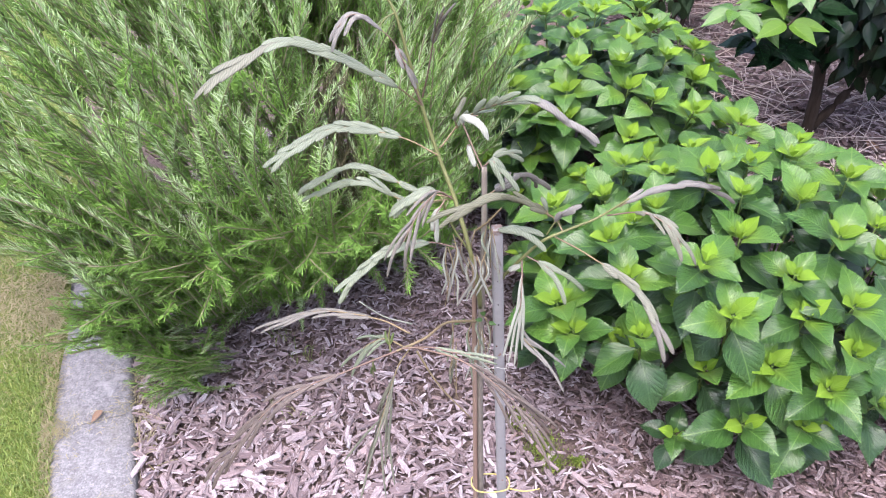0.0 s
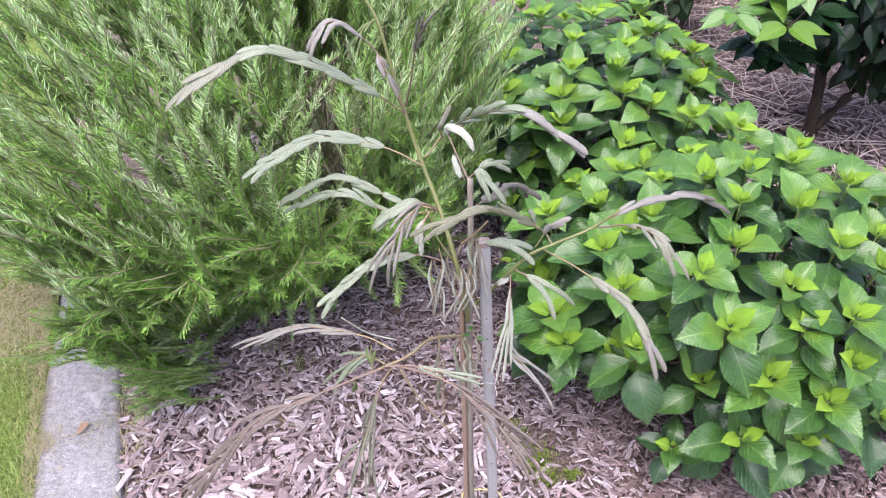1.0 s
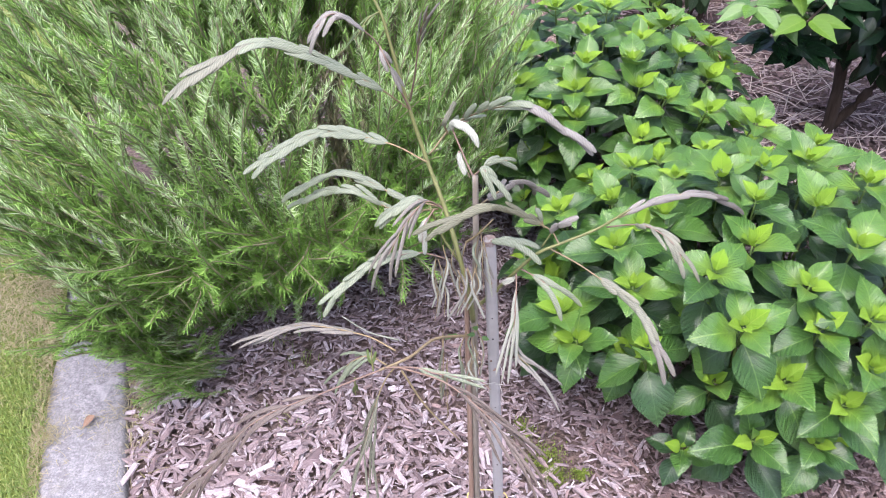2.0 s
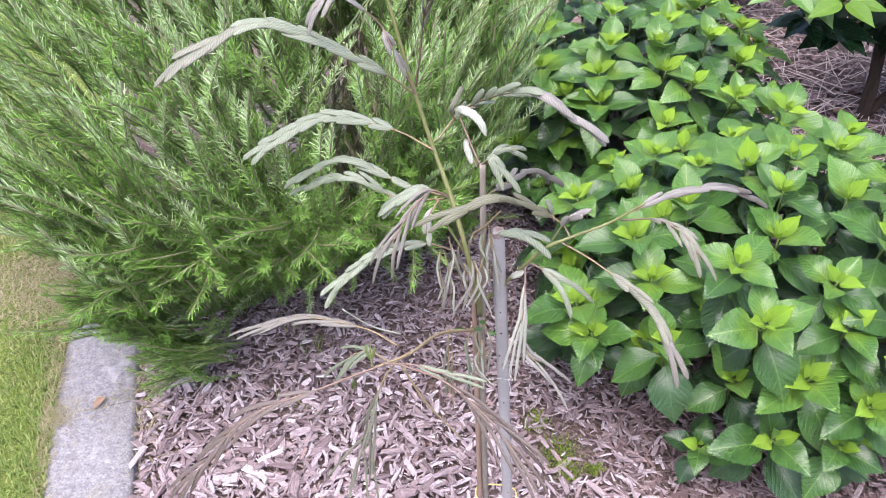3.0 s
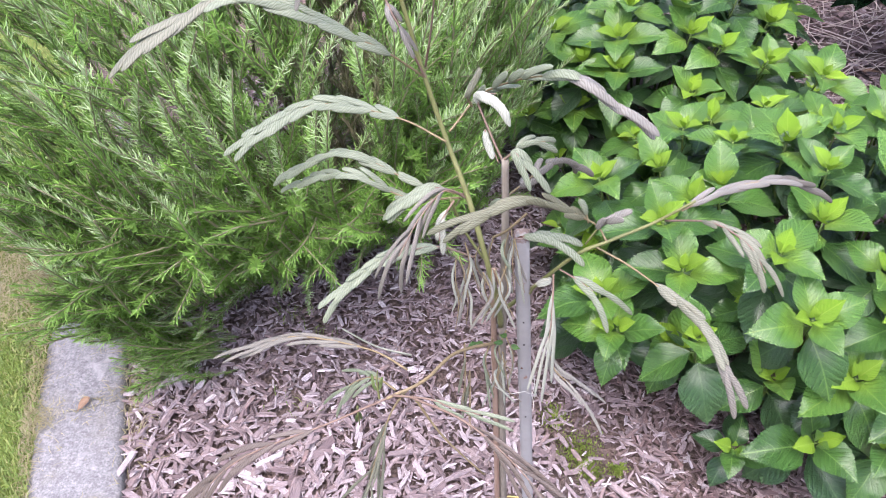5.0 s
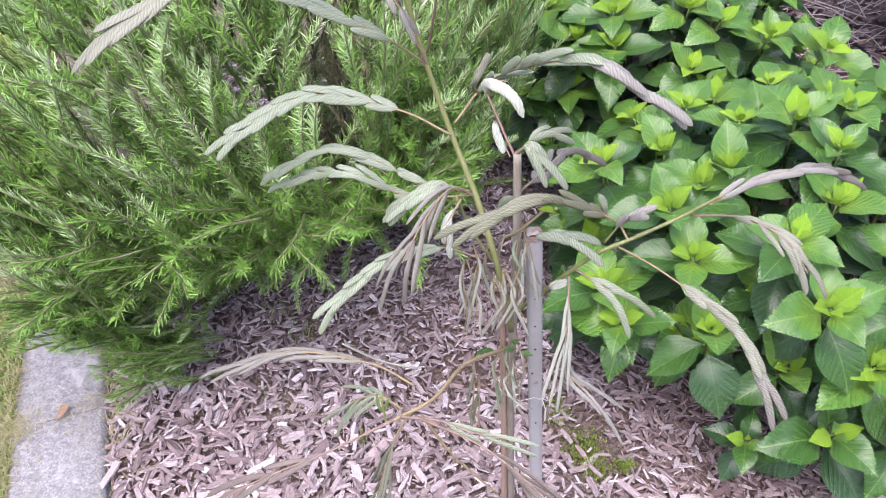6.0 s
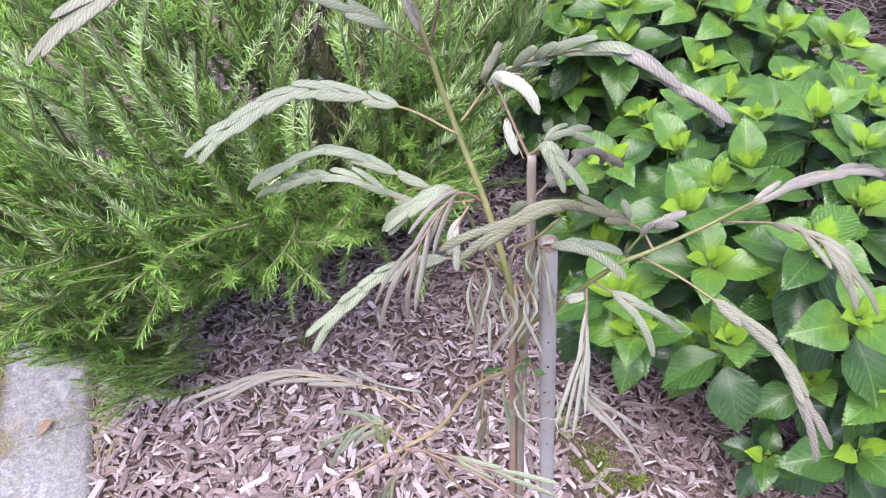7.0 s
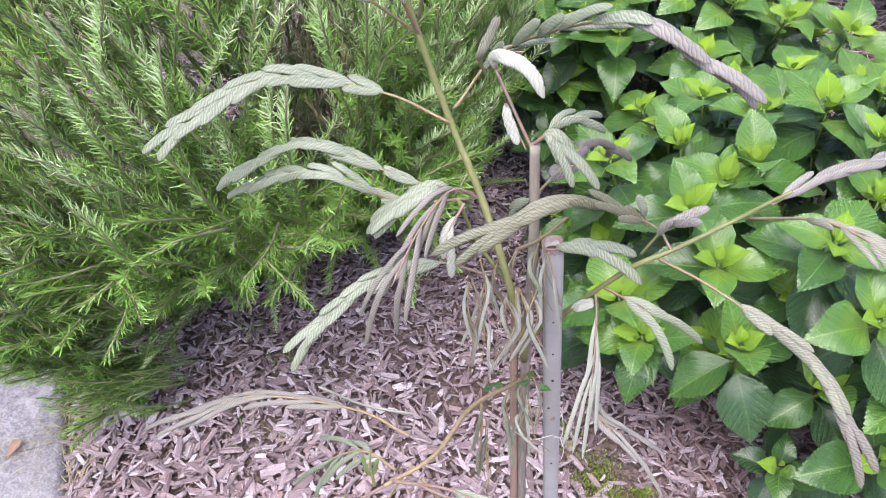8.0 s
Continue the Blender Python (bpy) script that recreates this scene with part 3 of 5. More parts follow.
# ---- rosemary ----
def shoot_mesh(seed, length, whorls, splay=1.0, pale=1.0):
    """One rosemary shoot: a thin woody stem set all round with narrow, slightly bowed needles."""
    rng = random.Random(seed)
    h = Heap()
    bend = (rng.uniform(-0.07, 0.07) * length / 0.3, rng.uniform(-0.07, 0.07) * length / 0.3)
    line = np.array([(bend[0] * s * s, bend[1] * s * s, length * s) for s in np.linspace(0, 1, 7)])
    V, F, U = tube(line, 0.0021, 0.0011, 5)
    h.add(V, F, [(0.9, 0.2)] * len(V))
    for k in range(whorls):
        s = (k + rng.random() * 0.6) / whorls
        c = np.array((bend[0] * s * s, bend[1] * s * s, length * s))
        tip = max(0.0, (s - 0.8) / 0.2)
        for j in range(5):
            if rng.random() < 0.08:
                continue
            q = j * 1.257 + k * 0.785 + rng.uniform(-0.4, 0.4)
            e = radians(min(80.0, rng.uniform(18, 52) * splay * (1 - 0.62 * tip)))
            rad = np.array((math.cos(q), math.sin(q), 0))
            d = rad * math.sin(e) + np.array((0, 0, 1)) * math.cos(e)
            L = rng.uniform(0.016, 0.027) * (1 - 0.3 * tip) * (0.8 + 0.2 * min(1, s * 4))
            w = rng.uniform(0.00078, 0.0011)
            t = unit(np.cross(d, rad + np.array((0.01, 0.02, 0.1))))
            up = np.cross(t, d) * rng.choice((-1, 1, 1))
            mid = c + d * L * 0.5 + up * L * 0.06
            end = c + d * L + up * L * rng.uniform(-0.12, 0.05)
            v = min(1.0, (0.22 + 0.85 * s) * rng.uniform(0.7, 1.15)) if rng.random() < 0.88 else rng.uniform(0.5, 1)
            v *= pale
            h.add([c - t * w * 0.6, c + t * w * 0.6, mid + t * w, mid - t * w, end + t * w * 0.35, end - t * w * 0.35], [(0, 1, 2, 3), (3, 2, 4, 5)], [(0.2, v)] * 6)
    return h


def rosemary():
    rng = random.Random(31)
    cx, cy = -0.43, 2.13
    root = thing("rosemary_bush", (cx, cy, lie(cx, cy)), "large spreading rosemary bush with grey-green needles overhanging the kerb", "shrub")
    sorts = []
    for k in range(7):
        h = shoot_mesh(100 + k, 0.3 + 0.03 * k, 46 + 5 * k)
        sorts.append((h, h.mesh("shoot", M_ROS)))
    tufts = []
    for k in range(5):
        # needle tone cut to 0.6: shade low in the bush put into the colour
        h = shoot_mesh(300 + k, 0.08 + 0.018 * k, 13 + 2 * k, 1.1, 0.6)
        tufts.append((h, h.mesh("side_shoot", M_ROS)))
    dry = [shoot_mesh(200 + k, 0.28, 26) for k in range(3)]
    rest, rest_dry = Heap(), Heap()
    spots = []

    def reach(q):
        """How far the bush spreads on each side, at mid height."""
        x, y = math.cos(q), math.sin(q)
        return 0.6 + 0.2 * max(0, -y) ** 2 + 0.24 * max(0, -x) - 0.06 * max(0, x)

    for i in range(1450):
        q = rng.uniform(-math.pi, math.pi)
        if math.sin(q) > 0.2 and rng.random() < 0.75:
            q = rng.uniform(-2.9, -0.1)
        z = rng.uniform(0.08, 1.0) ** 0.85 if i < 950 else rng.uniform(0.9, 1.08)
        low = 0.58 + 0.24 * max(-1.0, min(1.0, -math.cos(q) * 2.2))
        r = reach(q) * (low + (1.08 - low) * min(1.0, z / 0.5)) * (1.0 if i < 950 else math.sqrt(rng.random()))
        if z > 0.9:
            r *= 1 - 0.5 * (z - 0.9) / 0.18
        r *= rng.uniform(0.82, 1.03)
        dx, dy = math.cos(q), math.sin(q)
        tip = np.array((cx + dx * r, cy + dy * r, z + 0.05))
        tip[2] += lie(tip[0], tip[1])
        lean = 0.95 - 0.55 * min(1, z / 0.5)
        d = unit(np.array((dx, dy, 0)) * (0.1 + (0.42 * lean if z > 0.3 else 0.6) + rng.uniform(-0.1, 0.15)) + np.array((0.45 * min(0.1, tip[0] + 0.3) + rng.uniform(-0.2, 0.2), rng.uniform(-0.2, 0.2), (0.95 - 0.3 * lean) * (1.0 if z > 0.3 else 0.8))))
        k, s = rng.randrange(7), rng.uniform(0.85, 1.2)
        foot = tip - d * (0.3 + 0.03 * k) * s
        if foot[2] < lie(foot[0], foot[1]) + 0.03:
            if rng.random() < 0.4:
                continue
            lift = lie(foot[0], foot[1]) + 0.04 - foot[2]
            tip = tip + np.array((0, 0, min(lift, 0.2)))
            d = unit(d + np.array((dx, dy, -0.7)) * lift * 3)
            tip = tip - np.array((dx, dy, 0)) * lift
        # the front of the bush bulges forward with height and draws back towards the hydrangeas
        short = 0.0
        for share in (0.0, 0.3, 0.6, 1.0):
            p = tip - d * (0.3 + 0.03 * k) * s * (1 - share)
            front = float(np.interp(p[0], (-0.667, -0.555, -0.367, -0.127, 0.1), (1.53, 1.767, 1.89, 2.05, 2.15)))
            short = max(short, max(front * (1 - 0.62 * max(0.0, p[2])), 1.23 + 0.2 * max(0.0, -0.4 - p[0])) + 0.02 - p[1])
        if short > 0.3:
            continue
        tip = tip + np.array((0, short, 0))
        low_out = False
        hollow = rng.random() < 0.85
        for share in (0.15, 0.4, 0.7, 1.0):
            p = tip - d * (0.3 + 0.03 * k) * s * (1 - share)
            if float((p[:2] - KERB_A) @ KERB_N) < -0.03 and p[2] < 0.52 - 0.9 * (p[1] - 1.43):
                low_out = True
            if abs(p[0] + 0.19 + 0.24 * (p[1] - 1.6)) < 0.045 and p[1] < 1.9 and p[2] > 0.4 and hollow:
                low_out = True
        if low_out or (tip[0] < -0.97 and rng.random() < 0.55):
            continue
        spots.append((tip, d, k, s, rng.uniform(0, 6.28)))
    # low sprays that lie out over the kerb
    for i in range(120):
        u = rng.random()
        tip = np.array((-0.6 - 0.14 * u + rng.gauss(0, 0.025), 1.44 - 0.08 * u + rng.gauss(0, 0.03), 0.16 + 0.26 * u + rng.gauss(0, 0.025)))
        d = unit((rng.uniform(-0.75, 0.05), rng.uniform(-0.85, -0.3), rng.uniform(0.3, 0.9)))
        spots.append((tip, d, rng.randrange(3), rng.uniform(0.3, 0.45), rng.uniform(0, 6.28)))
    spots.sort(key=lambda s: s[0][1])
    for i, (tip, d, k, s, spin) in enumerate(spots):
        h, me = sorts[k]
        L = (0.3 + 0.03 * k) * s
        m = basis(tip - d * L, np.cross(d, (math.cos(spin), math.sin(spin), 0.1)), d, s)
        if i < 300:
            part("shoot", me, root, "", m)
        else:
            rest.add(np.concatenate(h.V), h.F, np.concatenate(h.U), m)
        # short side shoots
        for _ in range(rng.choice((0, 1, 1, 2))):
            c = tip - d * L * rng.uniform(0.25, 0.75)
            a = unit(d + np.array((rng.uniform(-0.55, 0.55), rng.uniform(-0.65, 0.35), rng.uniform(-0.1, 0.5))))
            hh = rng.choice(tufts)[0]
            rest.add(np.concatenate(hh.V), hh.F, np.concatenate(hh.U), basis(c, np.cross(a, (math.cos(spin), math.sin(spin), 0.1)), a, rng.uniform(0.8, 1.15)))
    # tufts that stand out of the lower front of the bush
    count = 0
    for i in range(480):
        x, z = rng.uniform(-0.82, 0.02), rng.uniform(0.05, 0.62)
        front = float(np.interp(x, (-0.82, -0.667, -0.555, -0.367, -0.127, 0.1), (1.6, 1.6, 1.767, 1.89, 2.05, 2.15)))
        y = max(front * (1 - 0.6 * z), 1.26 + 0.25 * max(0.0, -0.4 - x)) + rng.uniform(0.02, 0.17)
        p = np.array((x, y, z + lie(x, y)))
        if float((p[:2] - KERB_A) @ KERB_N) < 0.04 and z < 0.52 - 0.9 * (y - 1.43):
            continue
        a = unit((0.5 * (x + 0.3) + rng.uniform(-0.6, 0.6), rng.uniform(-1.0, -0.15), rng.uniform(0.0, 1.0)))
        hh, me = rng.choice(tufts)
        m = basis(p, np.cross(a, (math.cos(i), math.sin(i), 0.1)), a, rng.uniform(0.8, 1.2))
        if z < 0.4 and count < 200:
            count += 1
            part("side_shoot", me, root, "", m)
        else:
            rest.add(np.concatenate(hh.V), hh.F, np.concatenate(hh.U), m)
    tagged(part("foliage", rest.mesh("foliage", M_ROS), root), "", "", "", "stuff")
    # dry shoots in the hollow between the two halves of the bush
    for i in range(90):
        p = np.array((rng.uniform(-0.34, -0.1), rng.uniform(1.72, 2.1), rng.uniform(0.2, 0.62)))
        d = unit((rng.uniform(-0.4, 0.4), rng.uniform(-0.5, 0.1), 0.9))
        h = dry[i % 3]
        rest_dry.add(np.concatenate(h.V), h.F, np.concatenate(h.U), basis(p, np.cross(d, (0.3, 0.9, 0.1)), d, rng.uniform(0.8, 1.2)))
    tagged(part("dry_foliage", rest_dry.mesh("dry_foliage", M_ROS_DRY), root, "brown dry shoots"), "", "", "", "stuff")
    # woody branches out of the foot
    for i in range(46):
        q = rng.uniform(-3.3, 0.3)
        r = reach(q) * rng.uniform(0.25, 0.5)
        z = rng.uniform(0.1, 0.6)
        foot = np.array((cx + rng.uniform(-0.18, 0.18), cy + rng.uniform(-0.15, 0.15), lie(cx, cy)))
        end = np.array((cx + math.cos(q) * r, cy + math.sin(q) * r, z))
        mid = foot + (end - foot) * np.array((0.55, 0.55, 0.28)) + np.array((rng.uniform(-0.05, 0.05), 0, 0.02))
        rod("branch", [foot, mid, end], rng.uniform(0.004, 0.009), 0.002, M_WOOD_ROS, root, "", 10, 6)


rosemary()


# ---- evergreen with glossy leaves ----
def evergreen():
    rng = random.Random(8)
    bx, by = 1.41, 2.9
    g = lie(bx, by)
    root = thing("evergreen_shrub", (bx, by, g), "dark evergreen shrub with glossy leaves and bright new tips", "shrub")
    rod("trunk", [(bx, by, g - 0.02), (bx - 0.005, by, g + 0.16), (bx - 0.02, by + 0.02, g + 0.45), (bx, by, g + 0.95)], 0.025, 0.016, M_WOOD_DARK, root, "", 14, 10)
    rod("limb", [(bx + 0.01, by, g + 0.02), (bx + 0.09, by - 0.02, g + 0.17), (bx + 0.2, by, g + 0.34), (bx + 0.33, by, g + 0.9)], 0.019, 0.011, M_WOOD_DARK, root, "", 14, 8)
    for k in range(9):
        q = k * 0.7
        rod("limb", [(bx, by, g + 0.3 + 0.06 * k), (bx + 0.2 * math.cos(q), by + 0.2 * math.sin(q), g + 0.42 + 0.06 * k), (bx + 0.42 * math.cos(q), by + 0.38 * math.sin(q), g + 0.5 + 0.07 * k)], 0.012, 0.005, M_WOOD_DARK, root, "", 8, 6)
    shapes = [leaf_shape(9, w, f, d, 0.0, 0.88, 0.0, t) for w, f, d, t in ((0.54, 0.25, 0.12, 0.05), (0.6, 0.15, 0.2, -0.05), (0.5, 0.35, 0.06, 0.0))]
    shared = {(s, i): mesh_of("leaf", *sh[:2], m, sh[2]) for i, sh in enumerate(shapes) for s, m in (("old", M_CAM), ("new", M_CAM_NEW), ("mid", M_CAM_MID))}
    rest = Heap()
    items = []
    for i in range(3400):
        d = unit([rng.gauss(0, 1), rng.gauss(0, 1), rng.gauss(0, 1)])
        k = rng.uniform(0.6, 1.0)
        p = np.array((bx + 0.24, by - 0.02, g + 0.93)) + d * k * np.array((0.64, 0.46, 0.68))
        if p[2] < g + 0.24 + 0.08 * rng.random() or p[1] > by + 0.3:
            continue
        along = unit(d * 0.6 + np.array((rng.uniform(-0.6, 0.6), rng.uniform(-0.5, 0.3), rng.uniform(-1.0, 0.05))))
        items.append((p, along, unit(d * 0.5 + np.array((rng.uniform(-0.4, 0.4), -0.35, 0.5))), rng.uniform(0.07, 0.1), "old", rng.randrange(3)))
    # sprays of newer growth on the side towards the lawn
    for cxx, cyy, czz, kinds, n in ((0.87, 2.42, 0.63, "mid", 7), (0.95, 2.45, 0.6, "mid", 8), (1.01, 2.36, 0.615, "new", 5), (1.06, 2.44, 0.7, "mid", 6), (1.0, 2.48, 0.66, "new", 4), (1.13, 2.5, 0.6, "old", 8), (0.98, 2.5, 0.5, "old", 9), (1.08, 2.52, 0.45, "old", 9)):
        for j in range(n):
            q = j * 2.4 + cxx * 40
            along = unit((math.cos(q), math.sin(q) * 0.8 - 0.15, rng.uniform(-0.4, 0.1)))
            items.append((np.array((cxx, cyy, czz)) + along * 0.012, along, unit((rng.uniform(-0.2, 0.2), -0.35, 1)), rng.uniform(0.085, 0.12), kinds, rng.randrange(3)))
    items.sort(key=lambda q: q[0][1])
    for i, (p, along, up, s, sort, a) in enumerate(items):
        m = basis(p, along, up, s)
        if i < 300:
            part("leaf", shared[(sort, a)], root, "bright yellow-green new leaf" if sort == "new" else "", m)
        else:
            rest.add(*shapes[a], m)
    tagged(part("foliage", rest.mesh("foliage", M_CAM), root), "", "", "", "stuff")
    for cxx, cyy, czz in ((0.87, 2.42, 0.62), (0.95, 2.45, 0.59), (1.01, 2.36, 0.605), (1.06, 2.44, 0.69), (1.0, 2.48, 0.65), (1.13, 2.5, 0.59), (0.98, 2.5, 0.49), (1.08, 2.52, 0.44)):
        rod("twig", [(bx, by - 0.05, g + 0.6), ((cxx + bx) / 2, (cyy + by) / 2, czz - 0.02), (cxx, cyy, czz)], 0.006, 0.003, M_WOOD_DARK, root, "", 8, 6)


evergreen()


# ---- shade shrubs and fence-side growth that close the bed ----
def back_shrub(cx, cy, rx, ry, h, count, size, seed, material, label):
    rng = random.Random(seed)
    g = lie(cx, cy)
    root = thing("background_shrub", (cx, cy, g), label, "shrub", "shrubs at the back of the bed")
    sh = leaf_shape(6, 0.62, 0.15, 0.2, 0.0, 0.8)
    heap = Heap()
    for i in range(count):
        d = unit([rng.gauss(0, 1), rng.gauss(0, 1), rng.gauss(0, 1)])
        k = rng.uniform(0.6, 1.0)
        p = np.array((cx, cy, g + 0.14 + h * 0.5)) + d * k * np.array((rx, ry, h * 0.5))
        heap.add(*sh, basis(p, unit(d + np.array((rng.uniform(-1, 1), rng.uniform(-1, 0.5), rng.uniform(-0.8, 0.3)))), unit((rng.uniform(-0.4, 0.4), -0.4, 1)), size * rng.uniform(0.7, 1.3)))
    tagged(part("foliage", heap.mesh("foliage", material), root), "", "", "", "stuff")
    for k in range(7):
        q = rng.uniform(0, 6.28)
        a = np.array((cx + rng.uniform(-0.4, 0.4) * rx, cy - 0.3 * ry, g))
        rod("stem", [a, a + np.array((rng.uniform(-0.08, 0.08), 0, h * 0.35)), a + np.array((math.cos(q) * rx * 0.5, math.sin(q) * ry * 0.4, h * 0.8))], 0.014, 0.006, M_WOOD_DARK, root, "", 8, 6)


back_shrub(0.98, 3.75, 0.3, 0.25, 0.55, 300, 0.085, 61, M_HEDGE, "small-leaved shrub in shade behind the hydrangeas")
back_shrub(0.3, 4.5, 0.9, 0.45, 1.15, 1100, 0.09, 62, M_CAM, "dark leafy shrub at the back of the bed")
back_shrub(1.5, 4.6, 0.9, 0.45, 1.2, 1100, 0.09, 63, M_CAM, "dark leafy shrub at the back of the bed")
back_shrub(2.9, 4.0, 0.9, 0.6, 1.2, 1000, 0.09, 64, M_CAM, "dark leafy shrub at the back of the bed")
back_shrub(-0.9, 4.6, 0.8, 0.5, 1.0, 900, 0.09, 65, M_HEDGE, "dark leafy shrub at the back of the bed")


# ---- the young silk tree with folded leaves ----
TREE = thing("young_silk_tree", (0.1, 1.08, lie(0.1, 1.08)), "young silk tree with folded drooping feathery leaves tied to a stake", "tree")


def pinna_mesh(P, width, face, material, slant):
    """One folded leaf strip along the points P: a flat plait of slanting leaflets, narrow at its foot and blunt at its tip."""
    L = float(np.linalg.norm(np.diff(P, axis=0), axis=1).sum())
    pitch = min(0.004, max(0.0028, 0.48 * width))
    n, sides = max(12, int(L / pitch * 5)), 12
    line = curve_through(list(P), n)
    d = np.gradient(line, axis=0)
    d /= np.linalg.norm(d, axis=1)[:, None]
    f = face - d * (d @ face)[:, None]
    f /= np.linalg.norm(f, axis=1)[:, None]
    s = np.cross(d, f)
    t = np.linspace(0, 1, n + 1)
    w = 0.5 * width * np.interp(t, (0, 0.06, 0.2, 0.5, 0.85, 0.95, 1.0), (0.25, 0.5, 0.85, 1.0, 0.86, 0.6, 0.15))
    q = np.arange(sides) * 2 * math.pi / sides
    t_wave = t * L / pitch + 0.25 * np.sin(t * 23.0 + L * 900) + 0.2 * np.sin(t * 61.0)
    phase = t_wave[:, None] - slant * np.cos(q)[None, :] * np.where(np.sin(q) >= 0, 1, -1)[None, :]
    r = w[:, None] * (0.9 + 0.17 * (phase % 1.0))
    V = line[:, None, :] + (r * np.cos(q))[:, :, None] * s[:, None, :] + (0.3 * r * np.sin(q))[:, :, None] * f[:, None, :]
    U = np.stack((np.broadcast_to(q / 6.2832, phase.shape), phase + 20.0), axis=2)
    F = [(i * sides + k, i * sides + (k + 1) % sides, (i + 1) * sides + (k + 1) % sides, (i + 1) * sides + k) for i in range(n) for k in range(sides)]
    F += [tuple(range(sides - 1, -1, -1)), tuple(n * sides + k for k in range(sides))]
    return mesh_of("leaf_strip", V.reshape(-1, 3), F, material, U.reshape(-1, 2))


def frond(points, start, pairs, strip, width, material, stalk, seed, spread=0.1, hang=0.25, radius=0.0014, label="", sides=(-1, 1)):
    """A folded compound leaf: a stalk along the points; from the share start of its length on, pairs of strips lie forward along it."""
    rng = random.Random(seed)
    line = curve_through(points, 40)
    st = part("frond", mesh_of("frond", *tube(line, radius, radius * 0.45, 6)[:2], stalk, None), TREE, label)
    seg = np.linalg.norm(np.diff(line, axis=0), axis=1)
    dist = np.concatenate([[0], np.cumsum(seg)])
    total = dist[-1]

    def at(x):
        if x <= total:
            return np.array([np.interp(x, dist, line[:, k]) for k in range(3)])
        d = unit(line[-1] - line[-4])
        e = x - total
        return line[-1] + unit(d + np.array((0, 0, -hang * e / 0.05))) * e

    sorts = material if isinstance(material, tuple) else (material, material)
    slant = rng.choice((-1.15, 1.15))
    broad = width > 0.006 and strip > 0.055 and pairs > 2
    first = total * start
    last = total * (start + (1 - start) * (pairs - 0.85) / pairs * 0.93)
    if broad:
        last += strip * 0.38
        pairs += 1
        strip *= 0.72
    for j in range(pairs):
        x0 = first + (last - first) * j / max(1, pairs - 1)
        for side in sides:
            L = strip * rng.uniform(0.85, 1.15) * (0.75 if j == 0 else 1.0)
            off = rng.uniform(0.2, 1.5) * spread * side * 1.3
            rise = rng.uniform(-0.4, 2.3) * spread if broad and side > 0 else rng.uniform(-1.1, 1.2) * spread
            shift = max(0.0, x0 + rng.uniform(-0.12, 0.12) * strip)
            P = []
            for k in range(7):
                e = L * k / 6
                c = at(shift + e)
                d = unit(at(shift + e + 0.004) - c)
                s = unit(np.cross(d, (0, 0, 1)))
                up = np.cross(s, d)
                P.append(c + s * (off * e + side * 0.002 * min(1.0, k / 2)) + up * (rise * e) - np.array((0, 0, hang * e * e * 3.0)))
            face = unit(s * side * rng.uniform(0.05, 0.35) + np.array((0, -0.75, 0.75 + rng.uniform(-0.2, 0.3))))
            wide = width * (0.95 if broad else 0.86) * rng.uniform(0.85, 1.12)
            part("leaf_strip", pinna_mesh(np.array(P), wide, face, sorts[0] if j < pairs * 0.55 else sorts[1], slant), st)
    return st


